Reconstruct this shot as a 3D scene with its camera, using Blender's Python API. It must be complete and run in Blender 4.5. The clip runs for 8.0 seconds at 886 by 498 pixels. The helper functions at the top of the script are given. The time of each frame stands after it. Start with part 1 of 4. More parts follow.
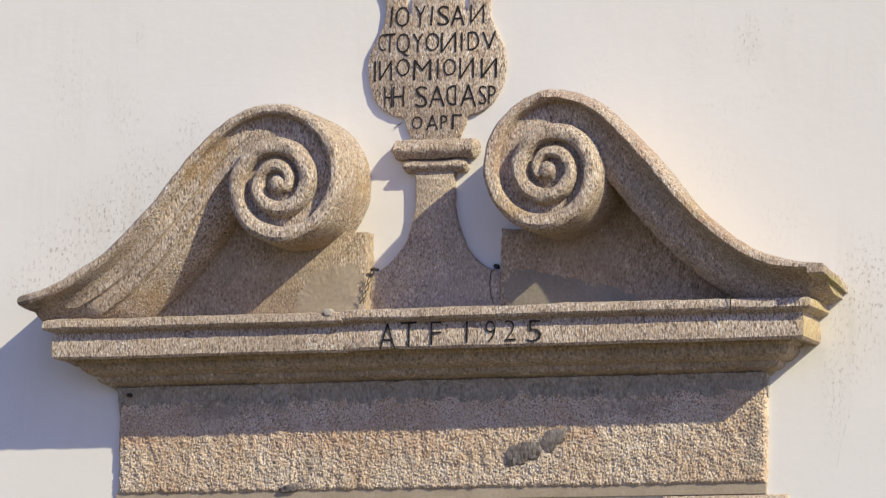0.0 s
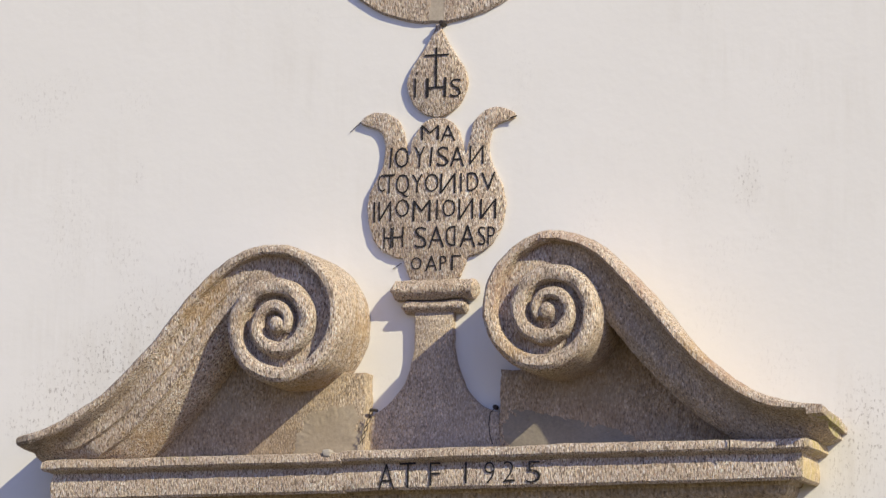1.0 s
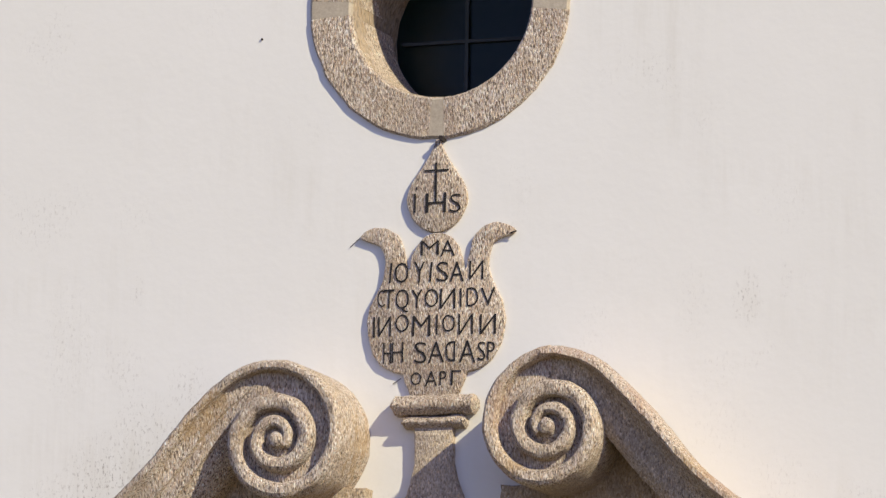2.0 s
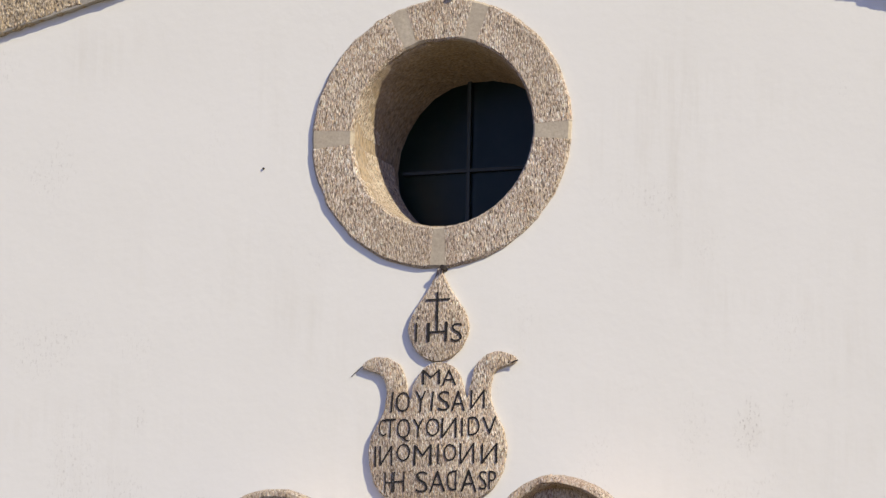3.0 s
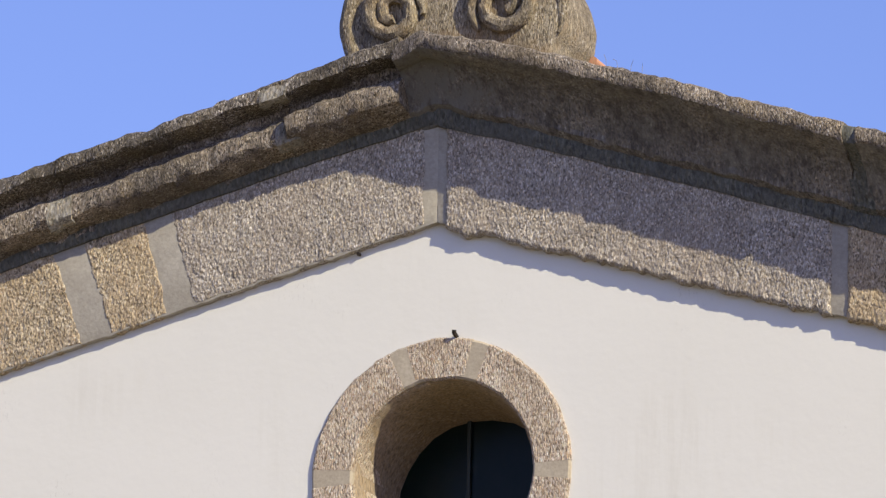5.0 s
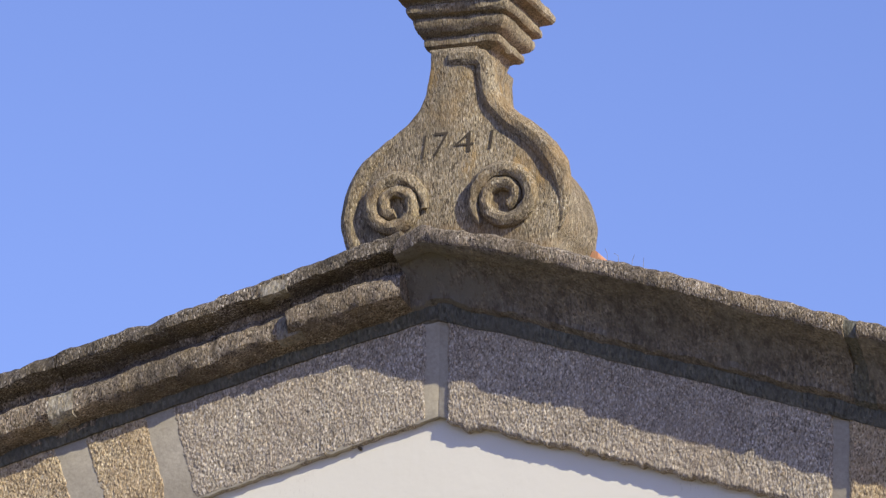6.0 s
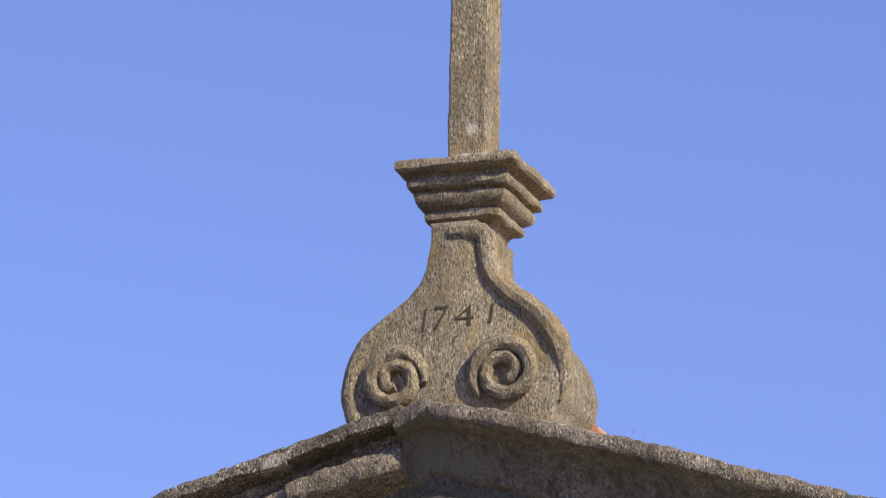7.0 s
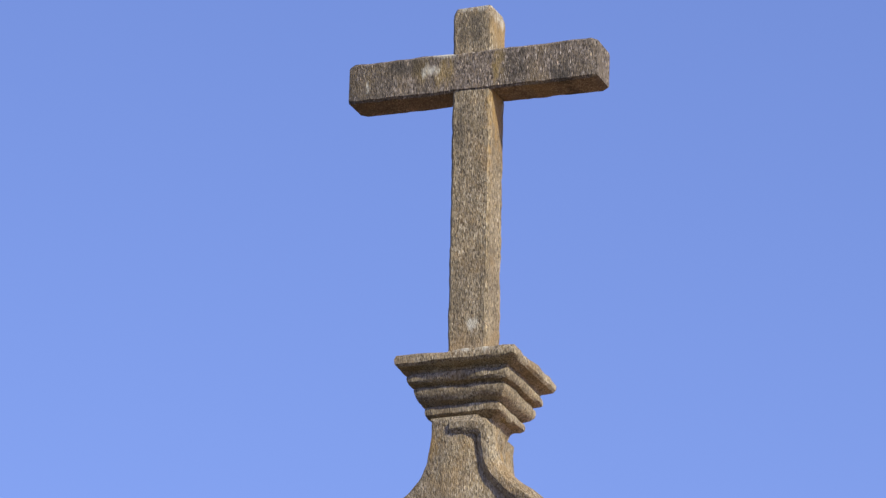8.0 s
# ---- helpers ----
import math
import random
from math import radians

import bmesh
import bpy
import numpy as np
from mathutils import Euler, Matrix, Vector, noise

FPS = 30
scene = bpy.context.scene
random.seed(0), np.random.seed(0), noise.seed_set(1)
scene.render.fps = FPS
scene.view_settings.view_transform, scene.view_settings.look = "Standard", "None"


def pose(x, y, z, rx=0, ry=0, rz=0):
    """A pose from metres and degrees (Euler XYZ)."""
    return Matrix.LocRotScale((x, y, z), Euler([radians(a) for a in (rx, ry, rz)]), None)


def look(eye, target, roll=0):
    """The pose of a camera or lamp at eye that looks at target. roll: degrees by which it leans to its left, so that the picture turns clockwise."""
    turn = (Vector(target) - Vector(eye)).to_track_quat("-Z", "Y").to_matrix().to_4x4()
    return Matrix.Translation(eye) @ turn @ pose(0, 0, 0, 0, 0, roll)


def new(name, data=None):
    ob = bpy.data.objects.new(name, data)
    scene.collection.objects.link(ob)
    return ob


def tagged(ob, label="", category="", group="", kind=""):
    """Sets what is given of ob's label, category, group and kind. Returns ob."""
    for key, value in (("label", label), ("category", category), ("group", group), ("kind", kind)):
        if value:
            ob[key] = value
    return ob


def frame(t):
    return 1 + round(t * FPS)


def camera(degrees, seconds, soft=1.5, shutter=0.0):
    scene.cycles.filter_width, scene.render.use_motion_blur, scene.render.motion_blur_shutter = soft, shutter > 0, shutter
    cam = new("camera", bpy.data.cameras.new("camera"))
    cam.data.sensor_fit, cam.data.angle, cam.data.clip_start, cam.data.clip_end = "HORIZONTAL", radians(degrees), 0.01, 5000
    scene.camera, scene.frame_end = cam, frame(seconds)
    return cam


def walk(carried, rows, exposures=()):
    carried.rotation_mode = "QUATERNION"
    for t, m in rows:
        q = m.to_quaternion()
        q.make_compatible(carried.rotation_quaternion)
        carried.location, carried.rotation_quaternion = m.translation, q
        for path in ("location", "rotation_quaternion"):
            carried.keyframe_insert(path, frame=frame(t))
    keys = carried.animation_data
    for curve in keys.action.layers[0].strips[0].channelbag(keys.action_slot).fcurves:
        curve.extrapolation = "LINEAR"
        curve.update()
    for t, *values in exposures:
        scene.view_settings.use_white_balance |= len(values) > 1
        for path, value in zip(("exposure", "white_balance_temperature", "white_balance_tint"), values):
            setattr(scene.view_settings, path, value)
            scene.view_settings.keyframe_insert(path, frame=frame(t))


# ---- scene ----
# ------------------------------------------------------------------ camera
EYE = (5.6433, -15.5049, 1.6)
ROWS = [
    (0.0, 20.0, 7.8, 1.0),
    (0.5, 20.0018, 8.389, 1.026),
    (1.0, 20.0157, 9.0999, 1.043),
    (1.5, 20.027, 9.6414, 1.06),
    (1.7, 20.0299, 9.8535, 1.054),
    (2.8, 20.0552, 11.0784, 1.064),
    (3.0, 20.068, 11.3568, 1.071),
    (3.5, 20.0797, 12.014, 1.057),
    (4.0, 20.0965, 12.796, 1.078),
    (4.5, 20.1134, 13.6187, 1.093),
    (4.7, 20.1195, 13.9623, 1.111),
    (5.8, 20.1605, 15.9289, 1.144),
    (6.0, 20.176, 16.2826, 1.159),
    (6.5, 20.1916, 17.0557, 1.149),
    (7.0, 20.2137, 17.886, 1.248),
    (7.5, 20.2347, 18.6868, 1.17),
    (8.0, 20.2556, 19.6851, 1.169),
]
cam = camera(8.17, 8.0, 1.4)
walk(cam, [(t, pose(*EYE, 90 + tilt, 0, turn) @ pose(0, 0, 0, 0, 0, lean)) for t, turn, tilt, lean in ROWS])

# ------------------------------------------------------------------ world and sun
TO_SUN = Vector((1.9, -1.0, 1.5)).normalized()
world = bpy.data.worlds.new("sky")
scene.world = world
world.use_nodes = True
wn = world.node_tree.nodes
sky = wn.new("ShaderNodeTexSky")
sky.sky_type = "NISHITA"
sky.sun_disc = False
sky.sun_elevation = math.asin(TO_SUN.z)
sky.sun_rotation = math.atan2(TO_SUN.x, TO_SUN.y)
sky.air_density, sky.dust_density, sky.ozone_density = 1.0, 0.3, 4.0
wn["Background"].inputs["Strength"].default_value = 0.121
air = wn.new("ShaderNodeMix")
air.data_type, air.blend_type = "RGBA", "MULTIPLY"
air.inputs[0].default_value = 1.0
air.inputs[7].default_value = (1.14, 1.0, 1.36, 1)
world.node_tree.links.new(sky.outputs[0], air.inputs[6])
world.node_tree.links.new(air.outputs[2], wn["Background"].inputs["Color"])
sun = new("sun", bpy.data.lights.new("sun", "SUN"))
sun.data.energy, sun.data.angle, sun.data.color = 5.0, radians(0.53), (1.0, 0.91, 0.66)
sun.matrix_world = look(TO_SUN * 60, (0, 0, 0))
scene.view_settings.exposure = 0.12


# ------------------------------------------------------------------ materials
class Nodes:
    """A small wrapper round one node material."""

    def __init__(self, name, rough=0.9):
        self.mat = bpy.data.materials.new(name)
        self.mat.use_nodes = True
        self.tree = self.mat.node_tree
        self.bsdf = self.tree.nodes["Principled BSDF"]
        self.bsdf.inputs["Roughness"].default_value = rough
        self.bsdf.inputs["Specular IOR Level"].default_value = 0.25
        self.where = self.tree.nodes.new("ShaderNodeNewGeometry").outputs["Position"]

    def link(self, a, b):
        self.tree.links.new(a, b)

    def put(self, socket, value):
        if isinstance(value, bpy.types.NodeSocket):
            self.link(value, socket)
        else:
            socket.default_value = value

    def stretch(self, sx, sy, sz):
        n = self.tree.nodes.new("ShaderNodeMapping")
        n.inputs["Scale"].default_value = (sx, sy, sz)
        self.link(self.where, n.inputs["Vector"])
        return n.outputs[0]

    def noise(self, scale, detail=3.0, rough=0.55, vector=None):
        n = self.tree.nodes.new("ShaderNodeTexNoise")
        n.inputs["Scale"].default_value, n.inputs["Detail"].default_value, n.inputs["Roughness"].default_value = scale, detail, rough
        self.link(vector or self.where, n.inputs["Vector"])
        return n.outputs["Fac"]

    def cells(self, scale, out="Color", vector=None):
        n = self.tree.nodes.new("ShaderNodeTexVoronoi")
        n.inputs["Scale"].default_value = scale
        self.link(vector or self.where, n.inputs["Vector"])
        return n.outputs[out]

    def ramp(self, fac, *stops):
        n = self.tree.nodes.new("ShaderNodeValToRGB")
        e = n.color_ramp.elements
        while len(e) < len(stops):
            e.new(0.5)
        for el, (at, c) in zip(e, stops):
            el.position = at
            el.color = (c, c, c, 1) if isinstance(c, (int, float)) else (*c, 1)
        self.link(fac, n.inputs[0])
        return n.outputs[0]

    def mix(self, fac, a, b, mode="MIX"):
        n = self.tree.nodes.new("ShaderNodeMix")
        n.data_type, n.blend_type = "RGBA", mode
        self.put(n.inputs[0], fac)
        for k, v in ((6, a), (7, b)):
            self.put(n.inputs[k], (*v, 1) if isinstance(v, tuple) else v)
        return n.outputs[2]

    def sums(self, op, a, b):
        n = self.tree.nodes.new("ShaderNodeMath")
        n.operation = op
        self.put(n.inputs[0], a)
        self.put(n.inputs[1], b)
        return n.outputs[0]

    def chance(self):
        return self.tree.nodes.new("ShaderNodeObjectInfo").outputs["Random"]

    def bump(self, height, distance, strength=1.0):
        n = self.tree.nodes.new("ShaderNodeBump")
        n.inputs["Distance"].default_value, n.inputs["Strength"].default_value = distance, strength
        self.link(height, n.inputs["Height"])
        self.link(n.outputs[0], self.bsdf.inputs["Normal"])

    def done(self, colour):
        self.put(self.bsdf.inputs["Base Color"], colour)
        return self.mat


def granite(name, dark, mid, light, grain=95, relief=0.006, stain=(0.16, 0.13, 0.10), stained=0.5, lichen=None, liched=0.5, vary=0.25, pits=0.5, glint=1.25, run=0.42, drips=0.0, spots=()):
    """Weathered granite: crystals of several sizes, mica's sparkle painted as pale flecks, broad stains, rain drips,
    patches of lichen and a coarse, rain-worn relief.
    spots: (colour, strength, ((x, y, z, rx, ry, rz), ...)) for growths, stains and dark marks that sit at one place."""
    m = Nodes(name, 0.92)
    worn = m.stretch(1.0, 1.0, run)
    one = m.tree.nodes.new("ShaderNodeSeparateColor")
    m.link(m.cells(grain * 2.9, "Color", worn), one.inputs[0])
    deep = tuple(c * 0.72 for c in dark)
    col = m.ramp(one.outputs[0], (0.0, deep), (0.12, dark), (0.30, mid), (0.68, mid), (0.93, light), (0.975, light), (0.985, tuple(min(0.9, c * glint) for c in light)))
    hue = m.ramp(one.outputs[1], (0.0, (1.16, 0.98, 0.72)), (0.45, (1.0, 1.0, 1.0)), (1.0, (0.96, 0.96, 1.08)))
    col = m.mix(0.5, col, hue, "MULTIPLY")
    fine = m.noise(grain * 2.0, 5, 0.8, worn)
    col = m.mix(0.75, col, m.ramp(fine, (0.34, 0.18), (0.5, 0.5), (0.66, 0.82)), "OVERLAY")
    broad = m.noise(3.2, 5, 0.62)
    col = m.mix(m.ramp(broad, (0.42, 0.0), (0.66, stained)), col, stain)
    mottle = m.noise(16, 4, 0.65)
    col = m.mix(0.38, col, m.ramp(mottle, (0.3, 0.32), (0.7, 0.68)), "OVERLAY")
    if lichen:
        col = m.mix(m.ramp(m.noise(7.0, 5, 0.65), (0.5, 0.0), (0.72, liched)), col, lichen)
    if drips:
        wet = m.ramp(m.noise(1.0, 5, 0.7, m.stretch(34, 34, 3.5)), (0.46, 0.0), (0.66, drips))
        col = m.mix(wet, col, tuple(c * 0.55 for c in stain))
    for colour, strength, places in spots:
        ragged = m.sums("MULTIPLY", m.noise(40, 6, 0.75, worn), 1.25)
        area = None
        for x, y, z, rx, ry, rz in places:
            n = m.tree.nodes.new("ShaderNodeMapping")
            n.vector_type = "TEXTURE"
            n.inputs["Location"].default_value = (x, y, z)
            n.inputs["Scale"].default_value = (rx, ry, rz)
            m.link(m.where, n.inputs["Vector"])
            d = m.tree.nodes.new("ShaderNodeVectorMath")
            d.operation = "LENGTH"
            m.link(n.outputs[0], d.inputs[0])
            area = m.sums("MINIMUM", area, d.outputs["Value"]) if area else d.outputs["Value"]
        edge = m.ramp(m.sums("ADD", m.sums("MULTIPLY", area, 0.22), ragged), (0.68, strength), (0.88, 0.0))
        col = m.mix(edge, col, colour)
    tint = m.ramp(m.chance(), (0.0, (1 - vary, 1 - vary, 1 - vary * 0.8)), (0.5, (1, 1, 1)), (1.0, (1 + vary * 0.2, 1.0, 1 - vary * 0.5)))
    col = m.mix(1.0, col, tint, "MULTIPLY")
    knobs = m.sums("MULTIPLY", m.cells(grain * 2.2, "Distance", worn), -0.55)
    high = m.sums("ADD", m.sums("ADD", m.noise(grain * 1.7, 5, 0.8, worn), knobs), m.sums("MULTIPLY", m.noise(grain * 0.25, 3, 0.6), pits))
    m.bump(high, relief * 0.8)
    return m.done(col)


def plaster(name, spots):
    """Old lime plaster: faint rain streaks, a few soft stains (x, z, half width, half height, strength) and fine specks."""
    m = Nodes(name, 0.85)
    col = m.mix(m.ramp(m.noise(1.3, 4, 0.6), (0.35, 0.0), (0.75, 1.0)), (0.768, 0.744, 0.695), (0.738, 0.714, 0.660))
    streak = m.ramp(m.noise(1.0, 5, 0.7, m.stretch(26, 26, 2.2)), (0.42, 0.0), (0.70, 1.0))
    faint = m.ramp(m.noise(2.4, 3, 0.5), (0.52, 0.0), (0.70, 0.22))
    area = None
    for x, z, w, h, k in spots:
        n = m.tree.nodes.new("ShaderNodeMapping")
        n.vector_type = "TEXTURE"
        n.inputs["Location"].default_value = (x, 0, z)
        n.inputs["Scale"].default_value = (w, 1, h)
        m.link(m.where, n.inputs["Vector"])
        d = m.tree.nodes.new("ShaderNodeVectorMath")
        d.operation = "LENGTH"
        m.link(n.outputs[0], d.inputs[0])
        one = m.ramp(d.outputs["Value"], (0.0, k), (0.5, k * 0.6), (1.0, 0.0))
        area = m.sums("MAXIMUM", area, one) if area else one
    col = m.mix(m.sums("MULTIPLY", streak, m.sums("ADD", faint, m.sums("MULTIPLY", area, 0.18))), col, (0.50, 0.45, 0.36))
    grime = m.sums("MULTIPLY", m.ramp(m.noise(1.0, 4, 0.75, m.stretch(120, 120, 60)), (0.545, 0.0), (0.645, 1.0)), m.sums("ADD", area, m.ramp(m.noise(3.7, 2, 0.5), (0.58, 0.0), (0.72, 0.35))))
    col = m.mix(grime, col, (0.34, 0.30, 0.26))
    m.bump(m.sums("ADD", m.noise(38, 4, 0.55), m.sums("MULTIPLY", m.noise(6, 2), 2.0)), 0.0016, 0.35)
    return m.done(col)


def mortar_mat(name, a, b):
    m = Nodes(name, 0.93)
    col = m.mix(m.ramp(m.noise(9, 4, 0.6), (0.3, 0.0), (0.7, 1.0)), a, b)
    col = m.mix(0.35, col, m.ramp(m.noise(110, 4, 0.7), (0.3, 0.3), (0.7, 0.7)), "OVERLAY")
    m.bump(m.noise(60, 4, 0.6), 0.002, 0.7)
    return m.done(col)


def plain(name, colour, rough=0.8, metal=0.0, other=None):
    m = Nodes(name, rough)
    m.bsdf.inputs["Metallic"].default_value = metal
    col = m.mix(m.ramp(m.noise(25, 4, 0.6), (0.35, 0.0), (0.7, 1.0)), colour, other or tuple(c * 0.75 for c in colour))
    m.bump(m.noise(90, 3), 0.001, 0.5)
    return m.done(col)


PLASTER = plaster("white plaster", [
    (-1.10, 4.34, 0.10, 0.22, 0.35), (-0.90, 4.48, 0.03, 0.05, 0.5), (0.85, 4.39, 0.05, 0.10, 0.75), (0.96, 4.44, 0.02, 0.06, 0.4), (1.16, 3.68, 0.10, 0.24, 0.8), (1.10, 3.50, 0.05, 0.26, 0.7),
    (-0.98, 3.95, 0.16, 0.17, 1.0), (-1.10, 3.86, 0.18, 0.14, 1.0), (-0.86, 4.08, 0.12, 0.13, 0.8), (-1.20, 3.80, 0.10, 0.09, 1.0), (-0.74, 4.20, 0.08, 0.10, 0.6), (0.78, 4.05, 0.12, 0.12, 0.2), (0.95, 3.90, 0.12, 0.10, 0.25), (1.18, 3.76, 0.09, 0.07, 1.0), (0.70, 4.39, 0.06, 0.14, 0.25)])
OCHRE, RUSTY, DARK_SPOT, MOSS, PALE = (0.46, 0.29, 0.12), (0.47, 0.30, 0.22), (0.13, 0.11, 0.095), (0.42, 0.37, 0.13), (0.60, 0.58, 0.52)
STONE = granite("carved granite", (0.25, 0.20, 0.155), (0.60, 0.495, 0.395), (0.87, 0.765, 0.645), 125, 0.0090, (0.36, 0.275, 0.20), 0.45, (0.44, 0.29, 0.15), 0.30, 0.06, run=0.34, spots=(
    (OCHRE, 0.5, ((-0.594, -0.2, 4.122, 0.06, 0.2, 0.05), (-0.640, -0.2, 4.06, 0.05, 0.2, 0.05), (-0.778, -0.15, 3.735, 0.10, 0.1, 0.035), (-0.22, -0.08, 4.02, 0.05, 0.08, 0.10), (-0.326, -0.1, 3.873, 0.09, 0.1, 0.05), (0.803, -0.22, 3.915, 0.09, 0.1, 0.05), (0.262, -0.22, 3.93, 0.05, 0.1, 0.05))),
    (RUSTY, 0.42, ((0.228, -0.22, 4.097, 0.05, 0.1, 0.08), (0.431, -0.2, 4.22, 0.14, 0.2, 0.035), (0.645, -0.2, 4.115, 0.09, 0.2, 0.06), (0.90, -0.2, 3.86, 0.12, 0.2, 0.05))),
    (DARK_SPOT, 0.75, ((-1.12, -0.2, 3.725, 0.045, 0.2, 0.02), (-0.56, -0.2, 4.190, 0.014, 0.2, 0.028), (-0.29, -0.21, 4.14, 0.022, 0.1, 0.018))),
    ((0.66, 0.52, 0.26), 0.75, ((1.055, -0.09, 3.60, 0.020, 0.12, 0.06), (1.078, -0.09, 3.665, 0.022, 0.12, 0.03))),
    (MOSS, 0.8, ((1.112, -0.13, 3.705, 0.045, 0.10, 0.045), (-0.70, -0.14, 3.69, 0.06, 0.06, 0.02)))))
FOOT = granite("even brown granite", (0.33, 0.27, 0.21), (0.47, 0.39, 0.305), (0.62, 0.53, 0.43), 125, 0.004, (0.38, 0.31, 0.24), 0.5, None, 0, 0.02)
# Darker, browner than the carved granite: shade under the scrolls as colour.
BROWN_SHADE = granite("shade-brown granite", (0.28, 0.22, 0.155), (0.41, 0.33, 0.24), (0.52, 0.43, 0.32), 110, 0.004, (0.29, 0.21, 0.135), 0.5, (0.36, 0.31, 0.24), 0.5, 0.04)
LINTEL = granite("coarse granite", (0.19, 0.145, 0.105), (0.70, 0.58, 0.44), (0.90, 0.82, 0.69), 150, 0.0035, (0.50, 0.335, 0.20), 0.6, (0.60, 0.50, 0.38), 0.5, 0.05, 0.8, run=0.6, spots=(
    ((0.50, 0.29, 0.17), 0.4, ((-0.345, 0, 3.350, 0.22, 1, 0.045), (-0.05, 0, 3.345, 0.16, 1, 0.04), (0.40, 0, 3.352, 0.10, 1, 0.03), (-0.85, 0, 3.36, 0.09, 1, 0.03))),
    ((0.30, 0.26, 0.21), 0.6, ((-0.36, 0, 3.28, 0.02, 1, 0.06), (0.55, 0, 3.42, 0.10, 1, 0.03), (-0.6, 0, 3.44, 0.15, 1, 0.03), (0.88, 0, 3.33, 0.02, 1, 0.10)))))
BAND = granite("hewn grey granite", (0.23, 0.195, 0.157), (0.388, 0.346, 0.292), (0.67, 0.602, 0.52), 105, 0.0032, (0.37, 0.30, 0.24), 0.4, None, 0, 0.08, run=0.5)
BAND_Y = granite("hewn ochre granite", (0.20, 0.16, 0.11), (0.45, 0.365, 0.25), (0.66, 0.55, 0.40), 105, 0.0032, (0.44, 0.31, 0.18), 0.5, None, 0, 0.08, run=0.5)
DARK = granite("weathered dark granite", (0.10, 0.084, 0.068), (0.33, 0.275, 0.215), (0.62, 0.54, 0.445), 105, 0.0065, (0.11, 0.093, 0.076), 0.7, (0.28, 0.20, 0.10), 0.4, 0.12, glint=1.5, drips=0.6)
CROSS = granite("lichened granite", (0.145, 0.118, 0.087), (0.325, 0.275, 0.195), (0.51, 0.445, 0.345), 125, 0.0055, (0.13, 0.105, 0.08), 0.55, (0.40, 0.26, 0.12), 0.5, 0.06, glint=1.3, run=0.3, drips=0.35, spots=(
    ((0.43, 0.28, 0.11), 0.6, ((0.06, 0.06, 8.170, 0.02, 0.10, 0.045), (0.058, 0.05, 7.95, 0.012, 0.1, 0.12), (0.085, 0.03, 6.90, 0.05, 0.14, 0.07), (-0.07, -0.1, 6.90, 0.03, 0.05, 0.05), (0.22, 0.0, 6.60, 0.06, 0.15, 0.08), (0.06, -0.1, 6.65, 0.025, 0.02, 0.05))),
    (PALE, 0.85, ((0.013, -0.002, 7.277, 0.020, 0.03, 0.018), (0.028, -0.11, 7.167, 0.020, 0.1, 0.012), (0.089, -0.11, 7.167, 0.024, 0.1, 0.014), (0.0, 0.05, 8.242, 0.07, 0.1, 0.014), (0.05, 0.06, 8.215, 0.012, 0.05, 0.02))),
    ((0.10, 0.088, 0.074), 0.7, ((0.0, 0, 8.16, 0.055, 0.02, 0.06), (-0.03, 0, 7.85, 0.02, 0.03, 0.12), (-0.2, -0.1, 6.48, 0.05, 0.03, 0.03))))) 
CROSS_GREY = granite("grey lichened granite", (0.085, 0.073, 0.066), (0.185, 0.156, 0.132), (0.35, 0.305, 0.268), 125, 0.0042, (0.08, 0.07, 0.06), 0.6, (0.33, 0.23, 0.08), 0.30, 0.06, glint=1.7, run=0.3, spots=(
    ((0.30, 0.215, 0.08), 0.65, ((-0.085, 0, 8.042, 0.035, 1, 0.045), (0.082, 0, 8.05, 0.022, 1, 0.055), (-0.15, 0, 8.065, 0.03, 1, 0.03))),
    ((0.055, 0.05, 0.046), 0.75, ((-0.198, 0, 8.075, 0.08, 1, 0.03), (0.125, 0, 8.05, 0.035, 1, 0.06), (0.27, 0, 8.0, 0.03, 1, 0.04))),
    (PALE, 0.8, ((-0.087, 0, 8.103, 0.05, 1, 0.012), (-0.12, 0, 8.060, 0.022, 1, 0.020), (-0.318, 0, 8.03, 0.010, 1, 0.022)))))
REVEAL = granite("dressed granite", (0.28, 0.22, 0.155), (0.325, 0.26, 0.187), (0.36, 0.29, 0.212), 60, 0.0005, (0.30, 0.225, 0.15), 0.35, None, 0, 0.02)
MORTAR = mortar_mat("grey mortar", (0.43, 0.39, 0.335), (0.34, 0.305, 0.255))
FILLET = granite("smoothed grey mortar", (0.24, 0.222, 0.19), (0.31, 0.285, 0.245), (0.36, 0.33, 0.285), 70, 0.002, (0.30, 0.27, 0.23), 0.6, None, 0, 0.02)
SMOOTH = granite("fine smooth granite with painted shade", (0.27, 0.22, 0.16), (0.35, 0.288, 0.215), (0.41, 0.345, 0.26), 70, 0.0016, (0.23, 0.175, 0.115), 0.6, None, 0, 0.03)
JOINT = granite("weathered mortar", (0.20, 0.185, 0.155), (0.31, 0.285, 0.24), (0.37, 0.345, 0.30), 70, 0.004, (0.13, 0.12, 0.105), 0.6, None, 0, 0.05)
LIP = granite("blackened granite lip", (0.06, 0.052, 0.045), (0.185, 0.158, 0.128), (0.48, 0.43, 0.37), 100, 0.0075, (0.075, 0.065, 0.056), 0.75, (0.24, 0.19, 0.11), 0.35, 0.1, glint=1.7)
DARK_MORTAR = granite("dark gable mortar", (0.095, 0.095, 0.084), (0.122, 0.124, 0.11), (0.155, 0.155, 0.14), 60, 0.003, (0.11, 0.105, 0.095), 0.6, None, 0, 0.03)
PATCH = mortar_mat("beige mortar", (0.40, 0.335, 0.25), (0.32, 0.26, 0.185))
